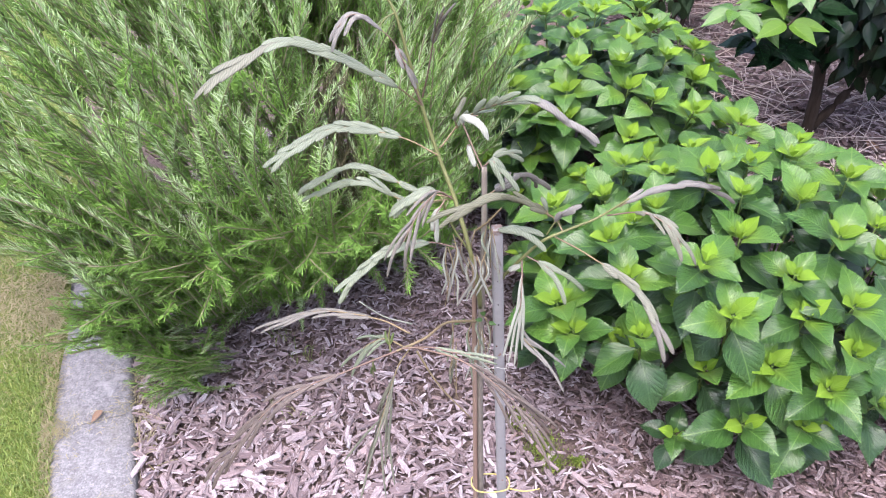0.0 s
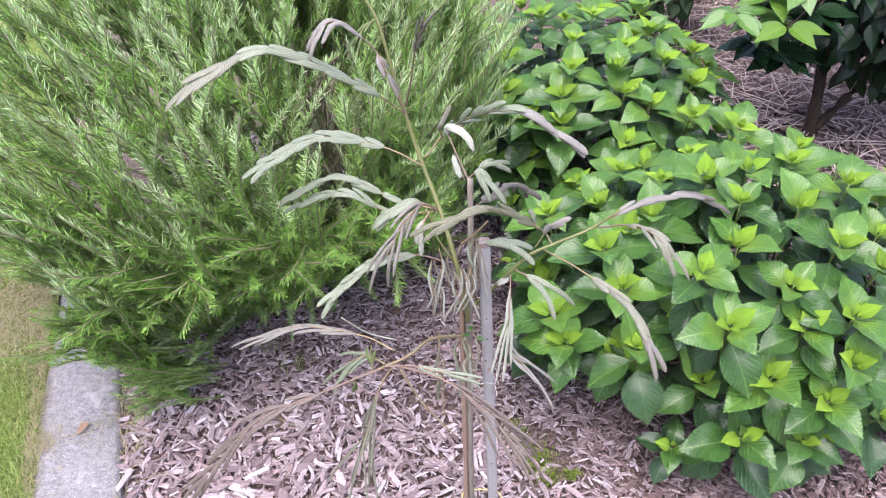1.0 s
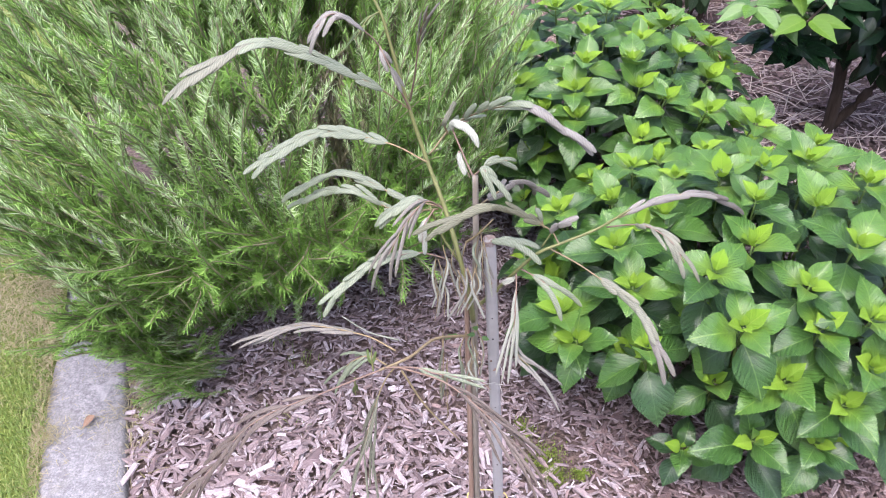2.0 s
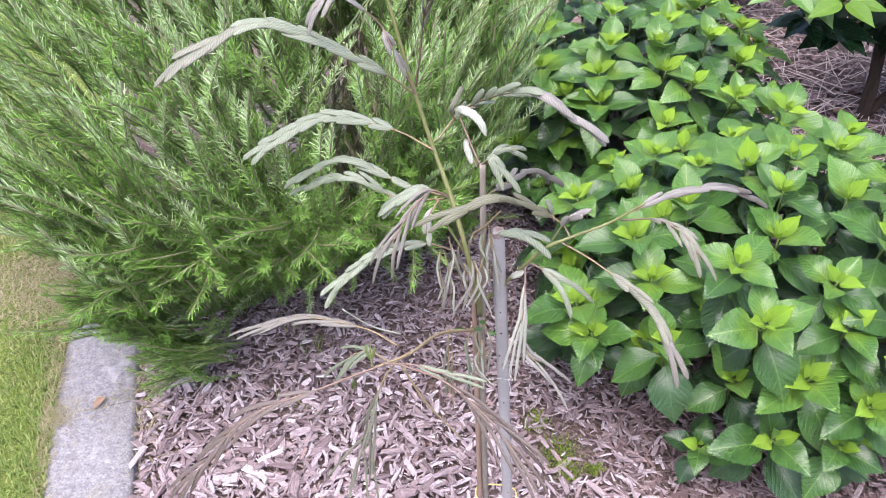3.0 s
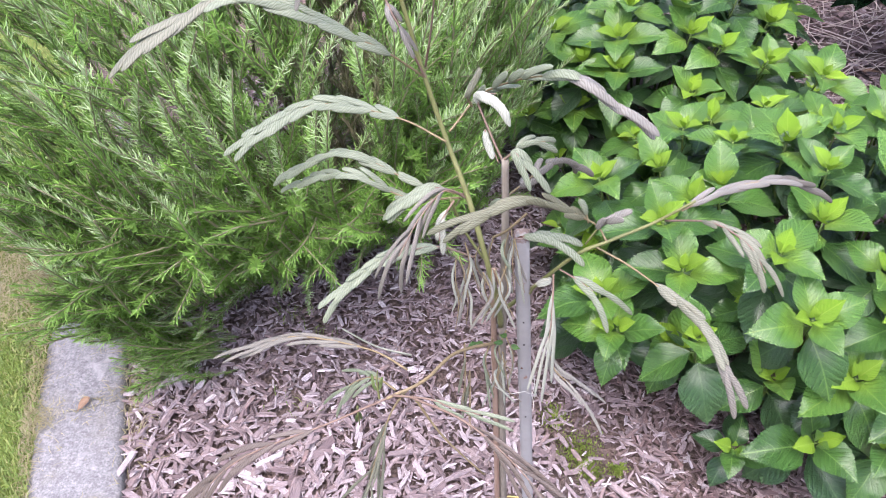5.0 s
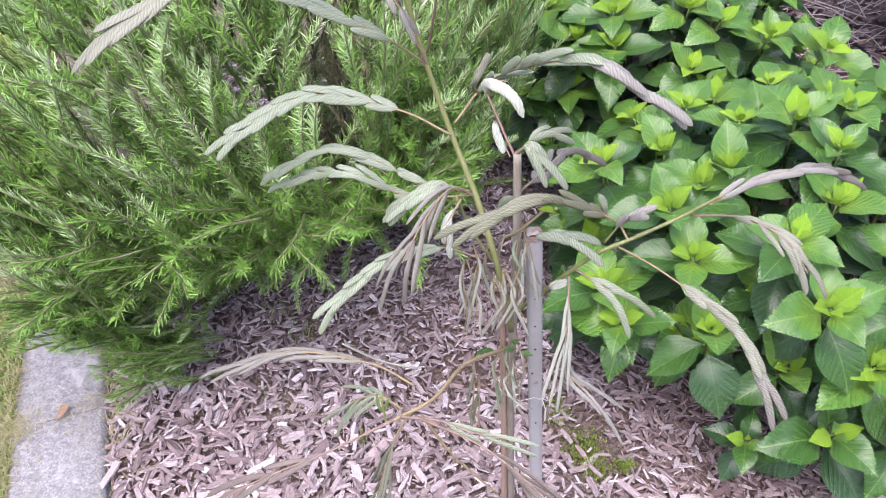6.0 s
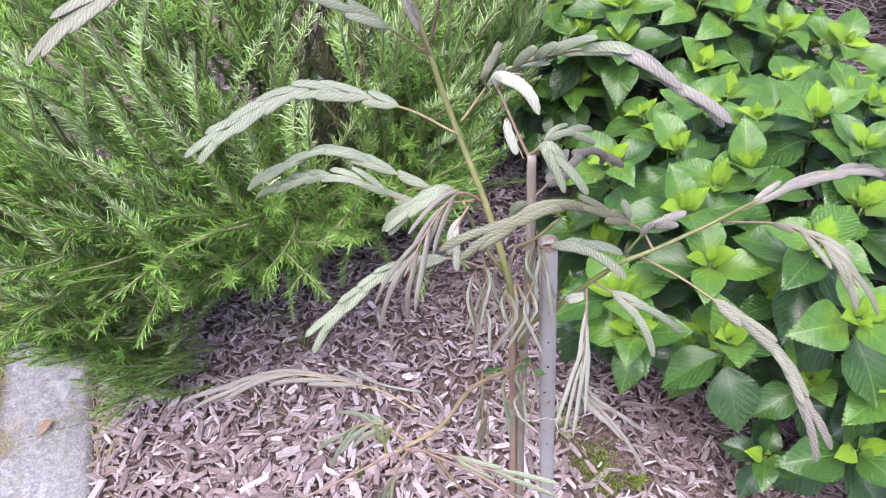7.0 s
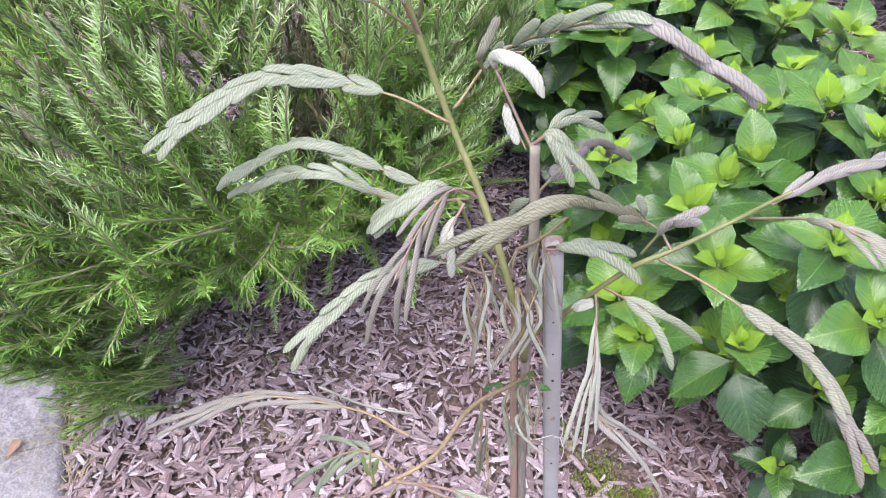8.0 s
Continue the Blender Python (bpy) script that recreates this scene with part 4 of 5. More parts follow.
def tree():
    rod("trunk", [(0.1, 1.085, lie(0.1, 1.08) - 0.02), (0.094, 1.075, 0.3), (0.093, 1.063, 0.635), (0.097, 1.05, 0.87), (0.097, 1.06, 0.985)], 0.0066, 0.004, M_TRUNK, TREE, "grey-brown trunk", 40, 9, 0.05)
    rod("leader", [(0.092, 1.055, 0.72), (0.088, 1.04, 0.78), (0.073, 1.045, 0.86), (0.054, 1.075, 0.92), (0.03, 1.105, 0.98), (0.009, 1.122, 1.05), (-0.007, 1.13, 1.12), (-0.023, 1.14, 1.183), (-0.049, 1.15, 1.225)], 0.0042, 0.0018, M_STEM_GREEN, TREE, "yellow-green leading shoot", 40, 8)
    rod("branch", [(0.097, 1.075, 0.73), (0.121, 1.07, 0.762), (0.176, 1.042, 0.857), (0.213, 1.042, 0.881), (0.266, 1.067, 0.887), (0.308, 1.062, 0.925)], 0.0031, 0.0016, M_STEM_GREEN, TREE, "yellow-green side branch", 30, 8)
    rod("branch", [(0.092, 1.06, 0.685), (0.086, 1.04, 0.703), (0.04, 0.965, 0.772), (0.011, 0.895, 0.81), (-0.027, 0.866, 0.815)], 0.0026, 0.0017, M_STEM_BROWN, TREE, "brownish-green side branch", 26, 8)
    rod("twig", [(0.083, 1.06, 0.87), (0.1, 1.04, 0.9), (0.121, 1.03, 0.934)], 0.0018, 0.0013, M_STEM_BROWN, TREE, "dry broken twig", 8, 6)
    rod("twig", [(-0.01, 0.95, 0.785), (-0.05, 0.95, 0.8), (-0.083, 0.945, 0.835)], 0.0014, 0.001, M_PIN_WHITE, TREE, "pale bare twig", 8, 5)
    rod("twig", [(0.075, 1.05, 0.84), (0.05, 1.06, 0.88), (0.035, 1.05, 0.94)], 0.002, 0.0015, M_STEM_GREEN, TREE, "", 8, 6)
    rod("twig", [(0.097, 1.06, 0.975), (0.085, 1.07, 1.0), (0.068, 1.09, 1.035)], 0.0016, 0.0012, M_STEM_RED, TREE, "reddish leaf stalk", 8, 6)
    G, P, MV, R, W, GR = M_PIN_GREY, M_PIN_PALE, M_PIN_MAUVE, M_PIN_RED, M_PIN_WHITE, M_PIN_GREEN
    # upper left arches
    frond([(0.009, 1.122, 1.05), (-0.042, 1.085, 1.113), (-0.152, 1.051, 1.182), (-0.222, 1.003, 1.168)], 0.2, 7, 0.085, 0.0085, (P, G), M_STEM_BROWN, 1, 0.055, 0.2)
    frond([(0.031, 1.095, 0.983), (-0.025, 1.112, 1.004), (-0.118, 1.13, 1.01), (-0.19, 1.1, 0.985)], 0.24, 6, 0.068, 0.009, P, M_STEM_BROWN, 2, 0.075, 0.25)
    frond([(0.054, 1.078, 0.918), (-0.012, 1.1, 0.922), (-0.092, 1.11, 0.957), (-0.172, 1.128, 0.908)], 0.22, 6, 0.06, 0.0075, P, M_STEM_BROWN, 3, 0.08, 0.3)
    frond([(0.045, 1.075, 0.918), (-0.018, 1.09, 0.905), (-0.085, 1.085, 0.946), (-0.168, 1.14, 0.885)], 0.22, 6, 0.06, 0.0075, P, M_STEM_BROWN, 4, 0.08, 0.3)
    frond([(0.054, 1.076, 0.916), (0.03, 1.055, 0.945), (0.004, 1.02, 0.935), (-0.018, 0.985, 0.91)], 0.3, 4, 0.072, 0.006, MV, M_STEM_RED, 5, 0.16, 1.0)
    frond([(0.05, 1.078, 0.92), (0.022, 1.06, 0.945), (0.0, 1.05, 0.943), (-0.02, 1.045, 0.93)], 0.35, 4, 0.045, 0.0095, P, M_STEM_RED, 6, 0.16, 0.5)
    frond([(0.04, 1.05, 0.935), (0.026, 1.03, 0.92), (0.024, 1.02, 0.9)], 0.3, 1, 0.055, 0.009, W, M_STEM_RED, 7, 0.05, 0.2)
    frond([(0.06, 1.06, 0.838), (0.009, 1.09, 0.826), (-0.05, 1.065, 0.828), (-0.1, 1.035, 0.803)], 0.32, 5, 0.066, 0.0085, P, M_STEM_RED, 8, 0.1, 0.25)
    # upper right arch
    frond([(0.034, 1.104, 0.99), (0.077, 1.12, 1.033), (0.153, 1.04, 1.1), (0.213, 1.02, 1.072)], 0.14, 7, 0.075, 0.009, (P, M_PIN_LILAC), M_STEM_BROWN, 9, 0.12, 0.25)
    frond([(0.06, 1.115, 1.016), (0.056, 1.1, 1.04), (0.064, 1.1, 1.06)], 0.3, 1, 0.06, 0.007, M_PIN_GREY, M_STEM_BROWN, 10, 0.04, 0.0)
    frond([(0.068, 1.09, 1.035), (0.07, 1.088, 1.05), (0.088, 1.075, 1.058)], 0.0, 1, 0.075, 0.0125, W, M_STEM_RED, 11, 0.06, 1.6, 0.0014, "", (1,))
    frond([(0.075, 1.08, 1.01), (0.082, 1.07, 0.995), (0.09, 1.06, 0.98)], 0.0, 1, 0.046, 0.0105, W, M_STEM_RED, 12, 0.05, 0.3, 0.0014, "", (1,))
    # top of the trunk
    frond([(0.096, 1.06, 0.985), (0.108, 1.05, 1.0), (0.12, 1.04, 0.985)], 0.2, 2, 0.042, 0.0095, P, M_STEM_RED, 13, 0.12, 0.5)
    frond([(0.096, 1.06, 0.985), (0.12, 1.07, 1.0), (0.14, 1.075, 0.997)], 0.35, 2, 0.035, 0.0075, P, M_STEM_BROWN, 14, 0.2, 0.6)
    frond([(0.098, 1.062, 0.93), (0.13, 1.12, 0.915), (0.16, 1.185, 0.888), (0.19, 1.225, 0.845)], 0.15, 4, 0.07, 0.0095, MV, M_STEM_BROWN, 15, 0.12, 0.35)
    frond([(0.097, 1.06, 0.93), (0.085, 1.07, 0.915), (0.078, 1.075, 0.9)], 0.1, 1, 0.05, 0.007, P, M_STEM_BROWN, 16, 0.1, 0.1)
    # frond that points back from the right branch
    frond([(0.213, 1.042, 0.881), (0.193, 1.05, 0.905), (0.118, 1.013, 0.966), (0.06, 0.99, 0.958)], 0.2, 6, 0.07, 0.0085, M_PIN_OLIVE, M_STEM_BROWN, 17, 0.08, 0.25)
    frond([(0.19, 1.05, 0.87), (0.205, 1.045, 0.905), (0.215, 1.04, 0.918)], 0.55, 2, 0.03, 0.01, M_PIN_LILAC, M_STEM_GREEN, 18, 0.2, 0.3)
    frond([(0.191, 1.05, 0.903), (0.185, 1.05, 0.925), (0.178, 1.05, 0.94)], 0.3, 1, 0.035, 0.009, P, M_STEM_BROWN, 19, 0.05, 0.0)
    # right branch
    frond([(0.295, 1.063, 0.91), (0.345, 1.085, 0.922), (0.41, 1.11, 0.916), (0.47, 1.14, 0.875)], 0.02, 6, 0.075, 0.0075, (M_PIN_LILAC, MV), M_STEM_BROWN, 20, 0.09, 0.25)
    frond([(0.281, 1.071, 0.888), (0.318, 1.02, 0.93), (0.345, 0.975, 0.94), (0.362, 0.955, 0.92)], 0.4, 4, 0.045, 0.0075, G, M_STEM_RED, 21, 0.12, 0.8)
    frond([(0.2, 1.05, 0.867), (0.25, 1.022, 0.852), (0.31, 0.955, 0.842), (0.335, 0.91, 0.813)], 0.38, 5, 0.07, 0.0085, (G, MV), M_STEM_BROWN, 22, 0.08, 0.3)
    frond([(0.155, 1.05, 0.82), (0.155, 1.035, 0.8), (0.153, 1.015, 0.765), (0.15, 1.005, 0.745)], 0.35, 3, 0.1, 0.0052, W, M_STEM_RED, 23, 0.07, 0.05)
    frond([(0.15, 1.01, 0.73), (0.16, 0.995, 0.705), (0.18, 0.985, 0.69)], 0.05, 3, 0.075, 0.005, M_PIN_LILAC, M_STEM_BROWN, 24, 0.12, 0.3)
    frond([(0.118, 1.06, 0.872), (0.14, 1.055, 0.877), (0.16, 1.05, 0.872)], 0.1, 2, 0.05, 0.0125, P, M_STEM_RED, 25, 0.12, 0.5)
    frond([(0.16, 1.05, 0.83), (0.185, 1.03, 0.828), (0.2, 1.02, 0.822)], 0.5, 2, 0.055, 0.009, P, M_STEM_RED, 26, 0.22, 0.5)
    frond([(0.128, 1.06, 0.775), (0.135, 1.05, 0.8), (0.15, 1.045, 0.812)], 0.6, 1, 0.03, 0.009, W, M_STEM_GREEN, 27, 0.1, 0.2)
    # lower left branch
    frond([(-0.027, 0.866, 0.815), (-0.085, 0.83, 0.818), (-0.18, 0.795, 0.795), (-0.255, 0.76, 0.72)], 0.3, 6, 0.085, 0.0062, R, M_STEM_RED, 28, 0.1, 0.3)
    frond([(-0.012, 0.925, 0.79), (-0.059, 0.948, 0.797), (-0.146, 0.96, 0.803), (-0.21, 0.945, 0.79)], 0.3, 5, 0.07, 0.0056, MV, M_STEM_BROWN, 29, 0.07, 0.25)
    frond([(-0.008, 0.895, 0.795), (-0.03, 0.885, 0.76), (-0.055, 0.868, 0.68), (-0.072, 0.858, 0.62)], 0.22, 7, 0.1, 0.0042, G, M_STEM_BROWN, 30, 0.24, 0.1)
    frond([(-0.02, 0.868, 0.818), (0.02, 0.85, 0.838), (0.045, 0.835, 0.845), (0.075, 0.822, 0.852)], 0.55, 2, 0.06, 0.0055, P, M_STEM_RED, 31, 0.05, 0.1)
    frond([(0.0, 0.858, 0.83), (0.06, 0.815, 0.85), (0.11, 0.77, 0.845), (0.145, 0.735, 0.825)], 0.45, 5, 0.085, 0.005, R, M_STEM_RED, 32, 0.2, 0.35)
    frond([(-0.02, 0.885, 0.805), (-0.045, 0.905, 0.8), (-0.07, 0.915, 0.78), (-0.09, 0.92, 0.755)], 0.2, 4, 0.06, 0.0055, P, M_STEM_BROWN, 33, 0.22, 0.4)
    rod("twig", [(0.0, 0.88, 0.8), (0.03, 0.87, 0.74), (0.075, 0.86, 0.68)], 0.0016, 0.001, M_STEM_BROWN, TREE, "bare brown leaf stalk", 10, 5)
    frond([(-0.035, 0.868, 0.812), (-0.036, 0.872, 0.835), (-0.034, 0.876, 0.85)], 0.3, 1, 0.028, 0.0045, GR, M_STEM_GREEN, 35, 0.1, 0.0)
    frond([(-0.06, 0.866, 0.8), (-0.062, 0.868, 0.775), (-0.063, 0.87, 0.76)], 0.3, 1, 0.03, 0.004, GR, M_STEM_GREEN, 36, 0.1, 0.0)
    # top
    frond([(0.011, 1.122, 1.046), (-0.004, 1.105, 1.1), (-0.02, 1.09, 1.157), (-0.042, 1.075, 1.19), (-0.068, 1.062, 1.212), (-0.088, 1.05, 1.2)], 0.66, 4, 0.042, 0.0075, M_PIN_LILAC, M_STEM_RED, 37, 0.14, 0.8)
    frond([(-0.02, 1.09, 1.157), (-0.012, 1.082, 1.142), (0.0, 1.08, 1.118)], 0.1, 2, 0.034, 0.0065, M_PIN_LILAC, M_STEM_RED, 41, 0.1, 0.1)
    frond([(0.011, 1.118, 1.065), (0.022, 1.09, 1.12), (0.033, 1.06, 1.185), (0.045, 1.03, 1.225)], 0.6, 3, 0.05, 0.0045, MV, M_STEM_RED, 38, 0.06, 0.1)
    frond([(-0.023, 1.14, 1.18), (-0.035, 1.11, 1.183), (-0.048, 1.08, 1.17)], 0.15, 2, 0.04, 0.0035, GR, M_STEM_GREEN, 39, 0.1, 0.3)
    # thin hanging leaves below the fork
    rng = random.Random(77)
    for k in range(20):
        x, y, z = 0.065 + rng.uniform(-0.03, 0.045), 1.045 + rng.uniform(-0.03, 0.02), 0.86 + rng.uniform(-0.03, 0.04)
        frond([(x, y, z), (x + rng.uniform(-0.008, 0.008), y - 0.008, z - 0.03), (x + rng.uniform(-0.018, 0.018), y - 0.012, z - 0.075)], 0.1, 1, rng.uniform(0.07, 0.11), 0.0042, rng.choice((W, W, P, M_PIN_LILAC)), M_STEM_BROWN, 80 + k, 0.05, 0.02, 0.0009, "", (rng.choice((-1, 1)),))
    for k in range(7):
        x, y, z = 0.09 + rng.uniform(-0.01, 0.012), 1.04, 0.7 + rng.uniform(-0.04, 0.03)
        frond([(x, y, z), (x + rng.uniform(-0.012, 0.012), y - 0.01, z - 0.03), (x + rng.uniform(-0.02, 0.02), y - 0.015, z - 0.07)], 0.15, 1, rng.uniform(0.08, 0.12), 0.0038, rng.choice((P, W, W)), M_STEM_BROWN, 100 + k, 0.08, 0.05, 0.0009, "", (1,))
    for k in range(5):
        x, y, z = 0.045 + rng.uniform(-0.015, 0.015), 1.0, 0.72 + rng.uniform(-0.05, 0.03)
        frond([(x, y, z), (x, y - 0.01, z - 0.05), (x + rng.uniform(-0.02, 0.02), y - 0.015, z - 0.11)], 0.2, 1, rng.uniform(0.05, 0.09), 0.0045, G, M_STEM_BROWN, 120 + k, 0.08, 0.0, 0.0008, "", (1,))
    # a few open green leaflets at the fork
    sh = leaf_shape(6, 0.6, 0.1, 0.1, 0.0, 0.9)
    one = mesh_of("leaflet", *sh[:2], M_HYD, sh[2])
    for x, y, z in ((0.1, 1.03, 0.728), (0.095, 1.028, 0.718), (0.105, 1.028, 0.712), (0.06, 1.03, 0.715), (0.07, 1.03, 0.712)):
        part("leaflet", one, TREE, "small open green leaflet", basis((x, y, z), (rng.uniform(-1, 1), -0.2, rng.uniform(-0.3, 0.6)), (0, -0.8, 0.6), 0.013))


tree()


# ---- stake, cane and ties ----
def stake():
    g = lie(0.145, 1.07)
    root = thing("stake", (0.145, 1.07, g), "grey painted steel tube stake with rusty open top", "stake")
    top, foot = np.array((0.1165, 1.07, 0.868)), np.array((0.145, 1.075, g - 0.05))
    d = unit(top - foot)
    R, r, sides, V, F, U = 0.0092, 0.0078, 20, [], [], []
    a, b = unit(np.cross(d, (0, 1, 0))), None
    b = np.cross(d, a)
    rings = [(foot, R)] + [(foot + (top - foot) * k / 12, R) for k in range(1, 12)] + [(top - d * 0.001, R), (top, R - 0.0006), (top, r), (top - d * 0.024, r)]
    for p, rr in rings:
        for k in range(sides):
            q = 2 * math.pi * k / sides
            e = 1.0 / (abs(math.cos(q)) ** 5 + abs(math.sin(q)) ** 5) ** 0.2
            V.append(p + rr * e * (math.cos(q) * a + math.sin(q) * b))
    for i in range(len(rings) - 1):
        for k in range(sides):
            F.append((i * sides + k, i * sides + (k + 1) % sides, (i + 1) * sides + (k + 1) % sides, (i + 1) * sides + k))
    F.append(tuple((len(rings) - 1) * sides + k for k in range(sides)))
    part("tube", mesh_of("tube", V, F, M_STAKE, None), root)
    # rusty plug and collar at the top; dark discs paint the shade of small holes down the front
    part("rust_plug", mesh_of("rust_plug", *tube(np.array([top - d * 0.025, top - d * 0.012]), 0.0078, 0.0078, 14)[:2], M_RUST), root, "brown rust inside the open top")
    face = -b if b[1] > 0 else b
    for s, rr, m, n in ((0.1, 0.0009, M_HOLE, "hole"), (0.15, 0.0012, M_HOLE, "hole"), (0.195, 0.0016, M_HOLE, "hole"), (0.245, 0.0017, M_RUST, "rust_patch"), (0.36, 0.0013, M_HOLE, "hole"), (0.52, 0.0015, M_HOLE, "hole")):
        p = top - d * s + face * 0.0091 + a * (0.004 if n == "rust_patch" else 0.0) * (1 if s > 0.1 else -0.3)
        part(n, mesh_of(n, *tube(np.array([p, p + face * 0.0006]), rr, rr * 0.85, 9)[:2], m), root)


stake()


def cane():
    g = lie(0.09, 1.09)
    root = thing("wooden_cane", (0.085, 1.075, g), "thin reddish-brown wooden cane beside the young trunk", "cane")
    rod("shaft", [(0.085, 1.075, g - 0.03), (0.084, 1.068, 0.4), (0.0825, 1.062, 0.7), (0.0835, 1.06, 0.818)], 0.0046, 0.004, M_CANE, root, "", 24, 8)
    for z in (0.18, 0.42, 0.63):
        part("node", mesh_of("node", *tube(np.array([(0.0838, 1.068, z - 0.003), (0.0838, 1.068, z), (0.0838, 1.068, z + 0.003)]), 0.005, 0.0047, 9)[:2], M_CANE), root)


cane()


def tie(name, points, r, material, label, tail=()):
    root = thing(name, points[0], label, "plant tie")
    part("loop", mesh_of("loop", *tube(curve_through(points, 48), r, r, 6)[:2], material), root)
    for t in tail:
        part("tail", mesh_of("tail", *tube(curve_through(t, 12), r, r * 0.8, 6)[:2], material), root)


tie("string_tie", [(0.127, 1.059, 0.575), (0.1, 1.05, 0.582), (0.077, 1.06, 0.597), (0.09, 1.08, 0.602), (0.115, 1.085, 0.592), (0.137, 1.085, 0.582), (0.137, 1.06, 0.573), (0.127, 1.0575, 0.573)], 0.0005, M_STRING, "white string tied round trunk and stake", [[(0.134, 1.057, 0.574), (0.138, 1.05, 0.56), (0.137, 1.05, 0.54)], [(0.134, 1.057, 0.574), (0.141, 1.05, 0.58), (0.139, 1.048, 0.59)]])
tie("raffia_tie", [(0.077, 1.07, 0.222), (0.09, 1.058, 0.219), (0.12, 1.056, 0.219), (0.149, 1.062, 0.222), (0.148, 1.088, 0.224), (0.11, 1.095, 0.225), (0.08, 1.088, 0.225), (0.077, 1.07, 0.223)], 0.0015, M_TIE, "yellow raffia band tied round trunk and stake", [[(0.152, 1.062, 0.222), (0.18, 1.05, 0.23), (0.21, 1.05, 0.238)]])


# ---- lawn blades, dry grass, moss, straw ----
def blade(h, p, height, lean, width, rng):
    q = rng.uniform(0, 6.28)
    t = np.array((math.cos(q), math.sin(q), 0)) * width
    d = np.array((math.cos(q + 1.3 + rng.uniform(-0.8, 0.8)), math.sin(q + 1.3), 0)) * lean
    m = p + np.array((0, 0, height * 0.6)) + d * 0.35
    e = p + np.array((0, 0, height * (1 - 0.4 * lean / (height + 1e-4) if lean < height else 0.5))) + d
    h.add([p - t, p + t, m + t * 0.8, m - t * 0.8, e], [(0, 1, 2, 3), (3, 2, 4)], [(0, 0), (1, 0), (1, 0.6), (0, 0.6), (0.5, 1)])


def lawn_blades():
    rng = random.Random(3)
    green, dry = Heap(), Heap()
    for i in range(54000):
        near = i < 42000
        s = rng.uniform(-0.75, 1.1) if near else rng.uniform(0.8, 4.5)
        w = 0.185 + (rng.random() ** 1.3) * (0.6 if near else 1.9)
        p2 = kerb_point(s, w)
        p = np.array((p2[0], p2[1], lie(*p2) + 0.006))
        patch = 0.6 * noise.noise((p[0] * 3.2, p[1] * 3.2, 7.0)) + (0.55 if w < 0.215 else 0) + 0.75 * math.exp(-((s - 0.76) / 0.18) ** 2) + (0.12 if s > 0.9 else -0.12)
        k = 1.0 if near else 1.6
        if patch + rng.uniform(-0.35, 0.35) > 0.42:
            blade(dry, p, rng.uniform(0.006, 0.022) * k, rng.uniform(0.012, 0.045) * k, rng.uniform(0.0007, 0.0014) * k, rng)
        else:
            blade(green, p, rng.uniform(0.009, 0.026) * k, rng.uniform(0.004, 0.022) * k, rng.uniform(0.0008, 0.0018) * k, rng)
    tagged(new("lawn_grass", green.mesh("lawn_grass", M_GRASS)), "short green lawn grass blades", "grass", "", "stuff")
    # dry clippings on the kerb, in its joint and along its inner edge
    for i in range(900):
        s = rng.uniform(-0.6, 0.7)
        w = rng.choice((rng.uniform(0.0, 0.2), rng.uniform(0.15, 0.21), 0.2))
        if rng.random() < 0.45:
            s = 0.241 + rng.gauss(0, 0.02) - 0.12 * (w - 0.1)
        p2 = kerb_point(s, w)
        blade(dry, np.array((p2[0], p2[1], 0.078)), rng.uniform(0.001, 0.006), rng.uniform(0.008, 0.03), rng.uniform(0.0004, 0.0009), rng)
    for i in range(220):
        s = rng.gauss(0.28, 0.1)
        p2 = kerb_point(s, -abs(rng.gauss(0.01, 0.03)))
        blade(dry, np.array((p2[0], p2[1], lie(*p2) + 0.005)), rng.uniform(0.005, 0.03), rng.uniform(0.015, 0.08), rng.uniform(0.0006, 0.0013), rng)
    tagged(new("dry_grass", dry.mesh("dry_grass", M_DRYGRASS)), "straw-coloured dry grass along the kerb", "grass", "", "stuff")
    moss = Heap()
    for i in range(2600):
        cx, cy, r = rng.choice(((0.25, 1.335, 0.035), (0.25, 1.335, 0.05), (0.275, 1.29, 0.022), (0.2, 1.42, 0.025), (0.33, 1.3, 0.015)))
        p = (cx + rng.gauss(0, r * 0.6), cy + rng.gauss(0, r * 0.6))
        blade(moss, np.array((*p, lie(*p) + 0.006)), rng.uniform(0.004, 0.009), rng.uniform(0.001, 0.004), rng.uniform(0.001, 0.002), rng)
    tagged(new("moss_patch", moss.mesh("moss_patch", M_MOSS)), "bright green moss patches on the mulch", "moss", "", "stuff")
    weed = Heap()
    for cx, cy, n in ((-0.36, 1.6, 26), (-0.4, 1.42, 8), (-0.33, 1.38, 8), (-0.42, 1.66, 30)):
        for i in range(n):
            p = (cx + rng.gauss(0, 0.02), cy + rng.gauss(0, 0.02))
            blade(weed, np.array((*p, lie(*p) + 0.005)), rng.uniform(0.015, 0.045), rng.uniform(0.005, 0.03), rng.uniform(0.0008, 0.0015), rng)
    tagged(new("weed_grass", weed.mesh("weed_grass", M_GRASS)), "thin green weeds sprouting through the mulch", "grass", "", "stuff")


lawn_blades()


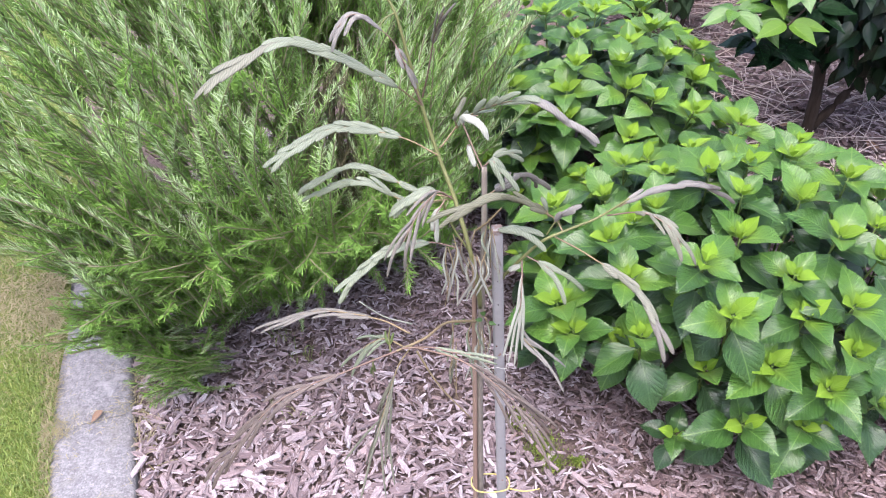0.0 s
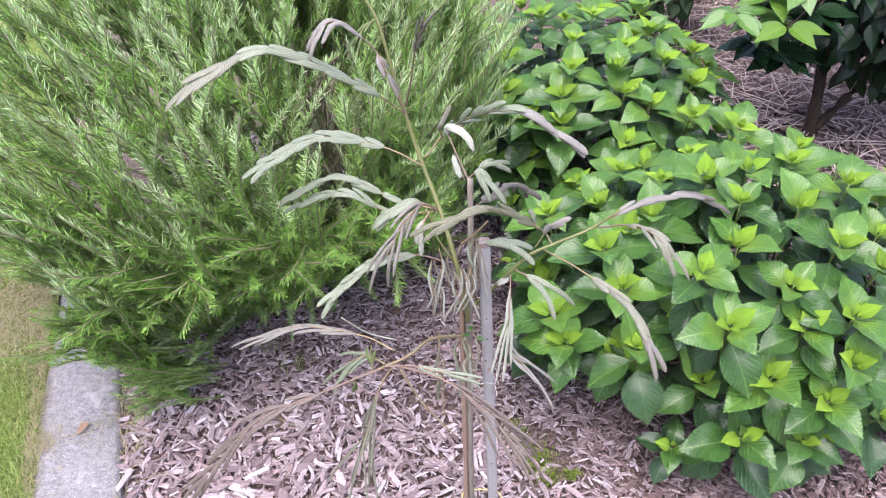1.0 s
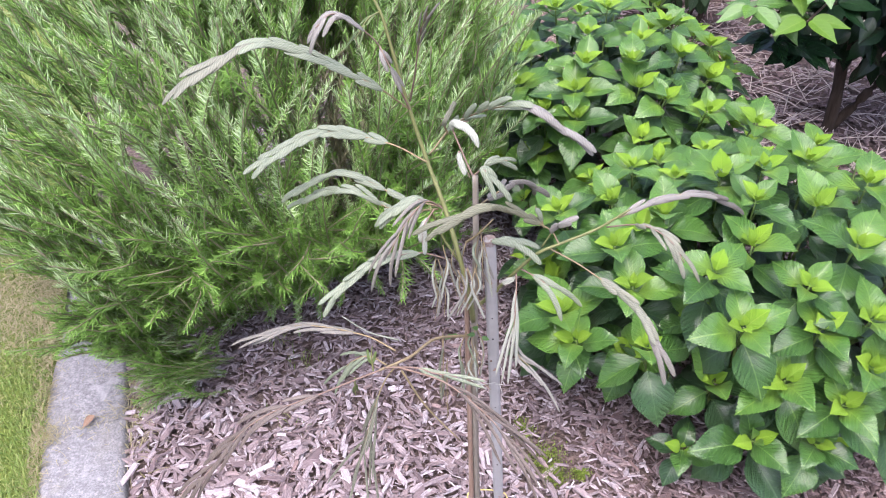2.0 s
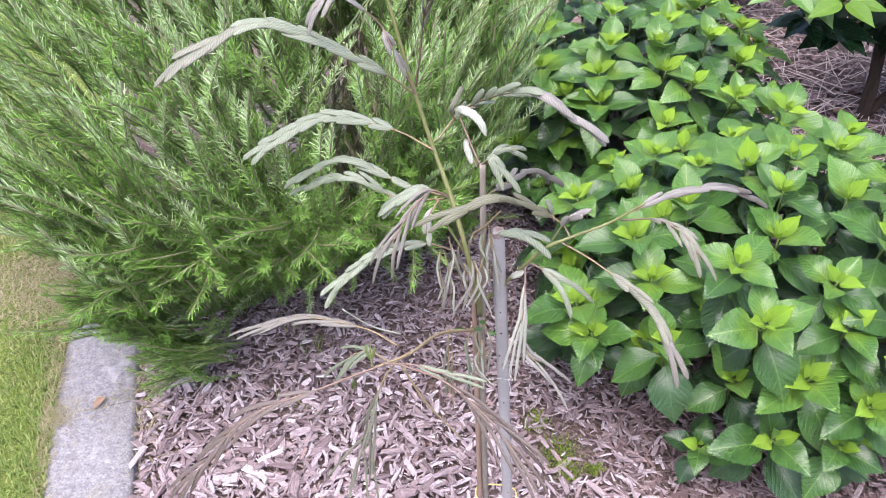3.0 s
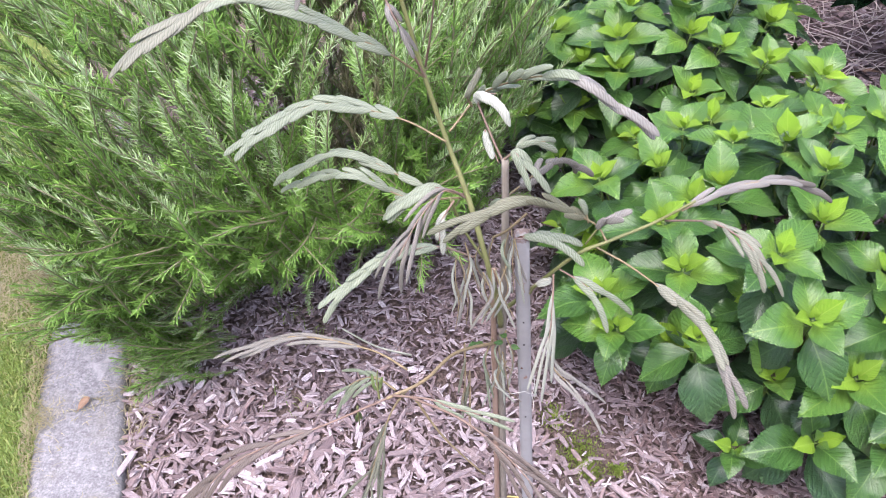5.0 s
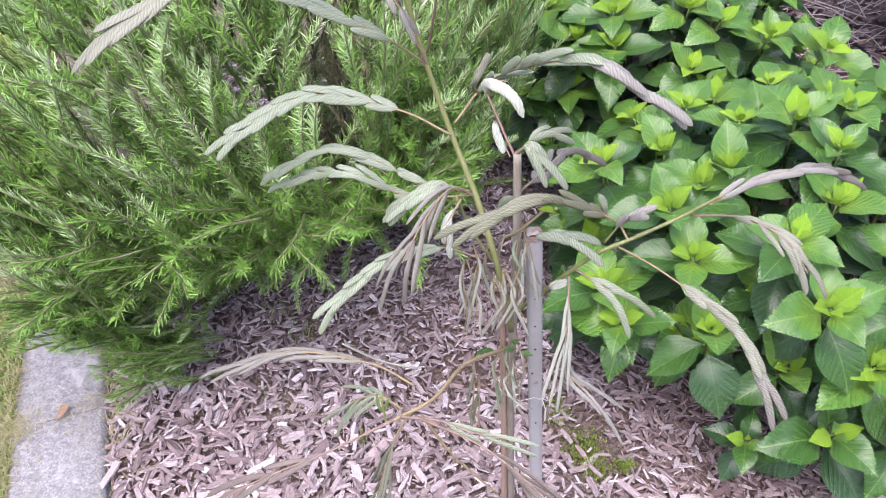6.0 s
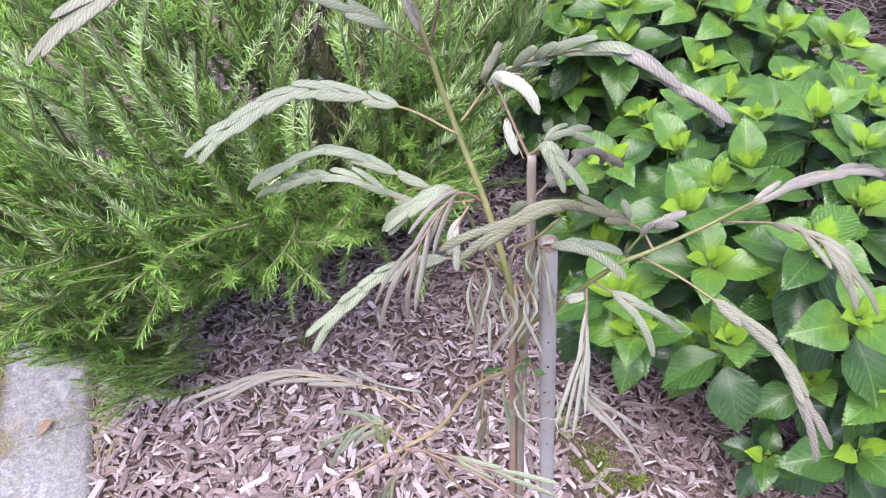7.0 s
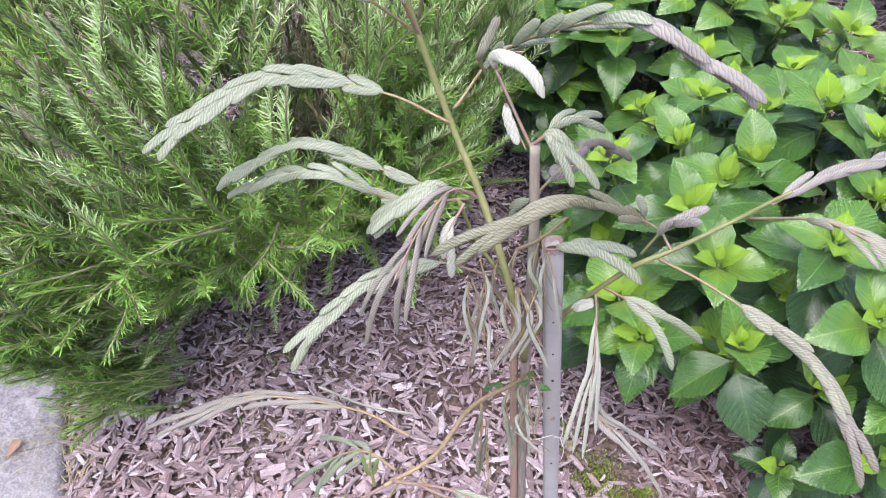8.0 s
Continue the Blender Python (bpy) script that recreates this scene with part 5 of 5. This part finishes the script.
def straw():
    """Dry stalks lying on the bed behind the hydrangeas."""
    rng = random.Random(41)
    h = Heap()
    for i in range(620):
        x, y = rng.uniform(0.95, 2.2), rng.uniform(2.2, 4.2)
        q, L = rng.gauss(0.4, 0.9), rng.uniform(0.08, 0.3)
        z = lie(x, y) + rng.uniform(0.008, 0.03)
        e = np.array((math.cos(q), math.sin(q), rng.uniform(-0.05, 0.08))) * L
        p = np.array((x, y, z))
        h.add(*tube(np.array([p, p + e * 0.5 + np.array((rng.uniform(-0.02, 0.02), rng.uniform(-0.02, 0.02), 0.008)), p + e]), rng.uniform(0.0012, 0.003), 0.001, 5))
    tagged(new("dry_stalks", h.mesh("dry_stalks", M_STRAW)), "dry pale stalks lying on the mulch", "plant litter", "", "stuff")


straw()


def fallen_leaf(x, y, z, size, turn, seed, material, label):
    rng = random.Random(seed)
    V, F, U = leaf_shape(8, rng.uniform(0.45, 0.6), rng.uniform(0.3, 0.6), rng.uniform(-0.3, 0.3), 0.0, 0.85, 0.02, 0.3)
    V = np.array(V) * size
    ob = new("fallen_leaf", mesh_of("fallen_leaf", V, F, material, U))
    ob.matrix_world = pose(x, y, z - min(0, V[:, 2].min()) + 0.001, rng.uniform(-6, 6), rng.uniform(-10, 10), turn)
    tagged(ob, label, "leaf", "fallen leaves")


fallen_leaf(-0.812, 1.385, 0.079, 0.04, 150, 1, M_DEAD, "small brown dead leaf lying on the kerb")
for k, (x, y, s, t) in enumerate(((1.27, 2.75, 0.09, 20), (1.2, 2.85, 0.08, 100), (1.33, 2.68, 0.08, 200), (1.5, 2.45, 0.1, 60), (1.6, 2.5, 0.09, 300), (1.4, 2.5, 0.08, 170), (1.15, 3.15, 0.07, 40), (1.1, 3.45, 0.08, 220), (1.62, 2.75, 0.08, 10), (-0.4, 1.84, 0.09, 80), (1.3, 2.9, 0.07, 270))):
    fallen_leaf(x, y, lie(x, y) + 0.012, s, t, 10 + k, M_DEAD, "reddish-brown dead leaf lying on the mulch")


# ---- bark mulch ----
def chip_shape(seed):
    """One split bark chip of unit length: a flat, tapered, broken sliver."""
    rng = random.Random(seed)
    w, t = rng.choice((rng.uniform(0.09, 0.17), rng.uniform(0.14, 0.25), rng.uniform(0.22, 0.42))), rng.uniform(0.06, 0.14)
    V, U = [], []
    bow, slant = rng.uniform(-0.025, 0.025), rng.uniform(-0.06, 0.06)
    for z in (0, 1):
        for x, y in ((-1, -1), (1, -1), (1.05, 0.0), (1, 1), (-1, 1), (-1.05, 0.0)):
            sx = w * 0.5 * rng.uniform(0.82, 1.08) * (0.85 if z else 1)
            sx *= 1.0 if y == 0 else rng.uniform(0.75, 1.05)
            V.append((x * sx + bow * (1 - y * y), 0.5 * y * rng.uniform(0.75, 1.08) + slant * x * abs(y), z * t * rng.uniform(0.5, 1.2) * (1.0 if y == 0 else 0.75)))
            U.append((0.5 + 0.5 * x, 0.5 + 0.5 * y))
    F = [(5, 4, 3, 2, 1, 0), (6, 7, 8, 9, 10, 11)] + [(k, (k + 1) % 6, 6 + (k + 1) % 6, 6 + k) for k in range(6)]
    return np.array(V), F, U


def mulch():
    rng = random.Random(9)
    shapes = [chip_shape(500 + k) for k in range(28)]
    bed = thing("bark_mulch", (-0.1, 1.5, lie(-0.1, 1.5)), "loose layer of weathered grey-brown bark chips covering the bed", "mulch", "", "structure")
    shared = [mesh_of("bark_chip", *s[:2], M_CHIP, s[2], False) for s in shapes]
    rest, back = Heap(), Heap()
    count = 0

    def lay(x, y, size, pile, flat=18):
        p = np.array((x, y, lie(x, y) + pile))
        q = rng.uniform(0, 6.28)
        d = np.array((math.cos(q), math.sin(q), math.tan(radians(rng.gauss(0, flat * 0.5)))))
        up = np.array((math.tan(radians(rng.gauss(0, flat))), math.tan(radians(rng.gauss(0, flat))), 1))
        return basis(p, d, up, size)

    for i in range(54000):
        if i < 40000:
            x, y = rng.uniform(-0.85, 1.3), 0.85 + 1.9 * rng.random()
        else:
            x, y = rng.uniform(0.6, 2.8), rng.uniform(2.0, 4.6)
        w = float((np.array((x, y)) - KERB_A) @ KERB_N)
        if w < 0.006:
            continue
        bare = math.exp(-((x - 0.27) / 0.09) ** 2 - ((y - 1.34) / 0.09) ** 2) + 0.6 * math.exp(-((x - 0.02) / 0.1) ** 2 - ((y - 1.5) / 0.08) ** 2)
        if rng.random() < bare * 0.9:
            continue
        # small crumbly pieces by the rosemary, long pale splinters in the open
        open_ = max(0.0, min(1.0, (1.75 - y) / 0.45 - max(0, x) * 0.5))
        size = rng.uniform(0.016, 0.03) * (1 - open_) + rng.choice((rng.uniform(0.015, 0.028), rng.uniform(0.022, 0.038), rng.uniform(0.03, 0.06))) * open_
        if i >= 40000:
            size = rng.uniform(0.022, 0.05)
        if rng.random() < 0.45 * open_:
            size *= rng.uniform(0.35, 0.6)
        k = rng.randrange(28)
        m = lay(x, y, size, rng.uniform(0.0, 0.018))
        if -0.62 < x < 0.1 and 1.2 < y < 1.45 and count < 300 and size > 0.026:
            count += 1
            part("bark_chip", shared[k], bed, "", m)
        else:
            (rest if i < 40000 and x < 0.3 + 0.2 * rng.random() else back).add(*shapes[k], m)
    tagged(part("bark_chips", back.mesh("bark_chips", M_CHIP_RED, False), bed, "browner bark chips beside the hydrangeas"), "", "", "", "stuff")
    tagged(part("bark_chips", rest.mesh("bark_chips", M_CHIP, False), bed), "", "", "", "stuff")


mulch()
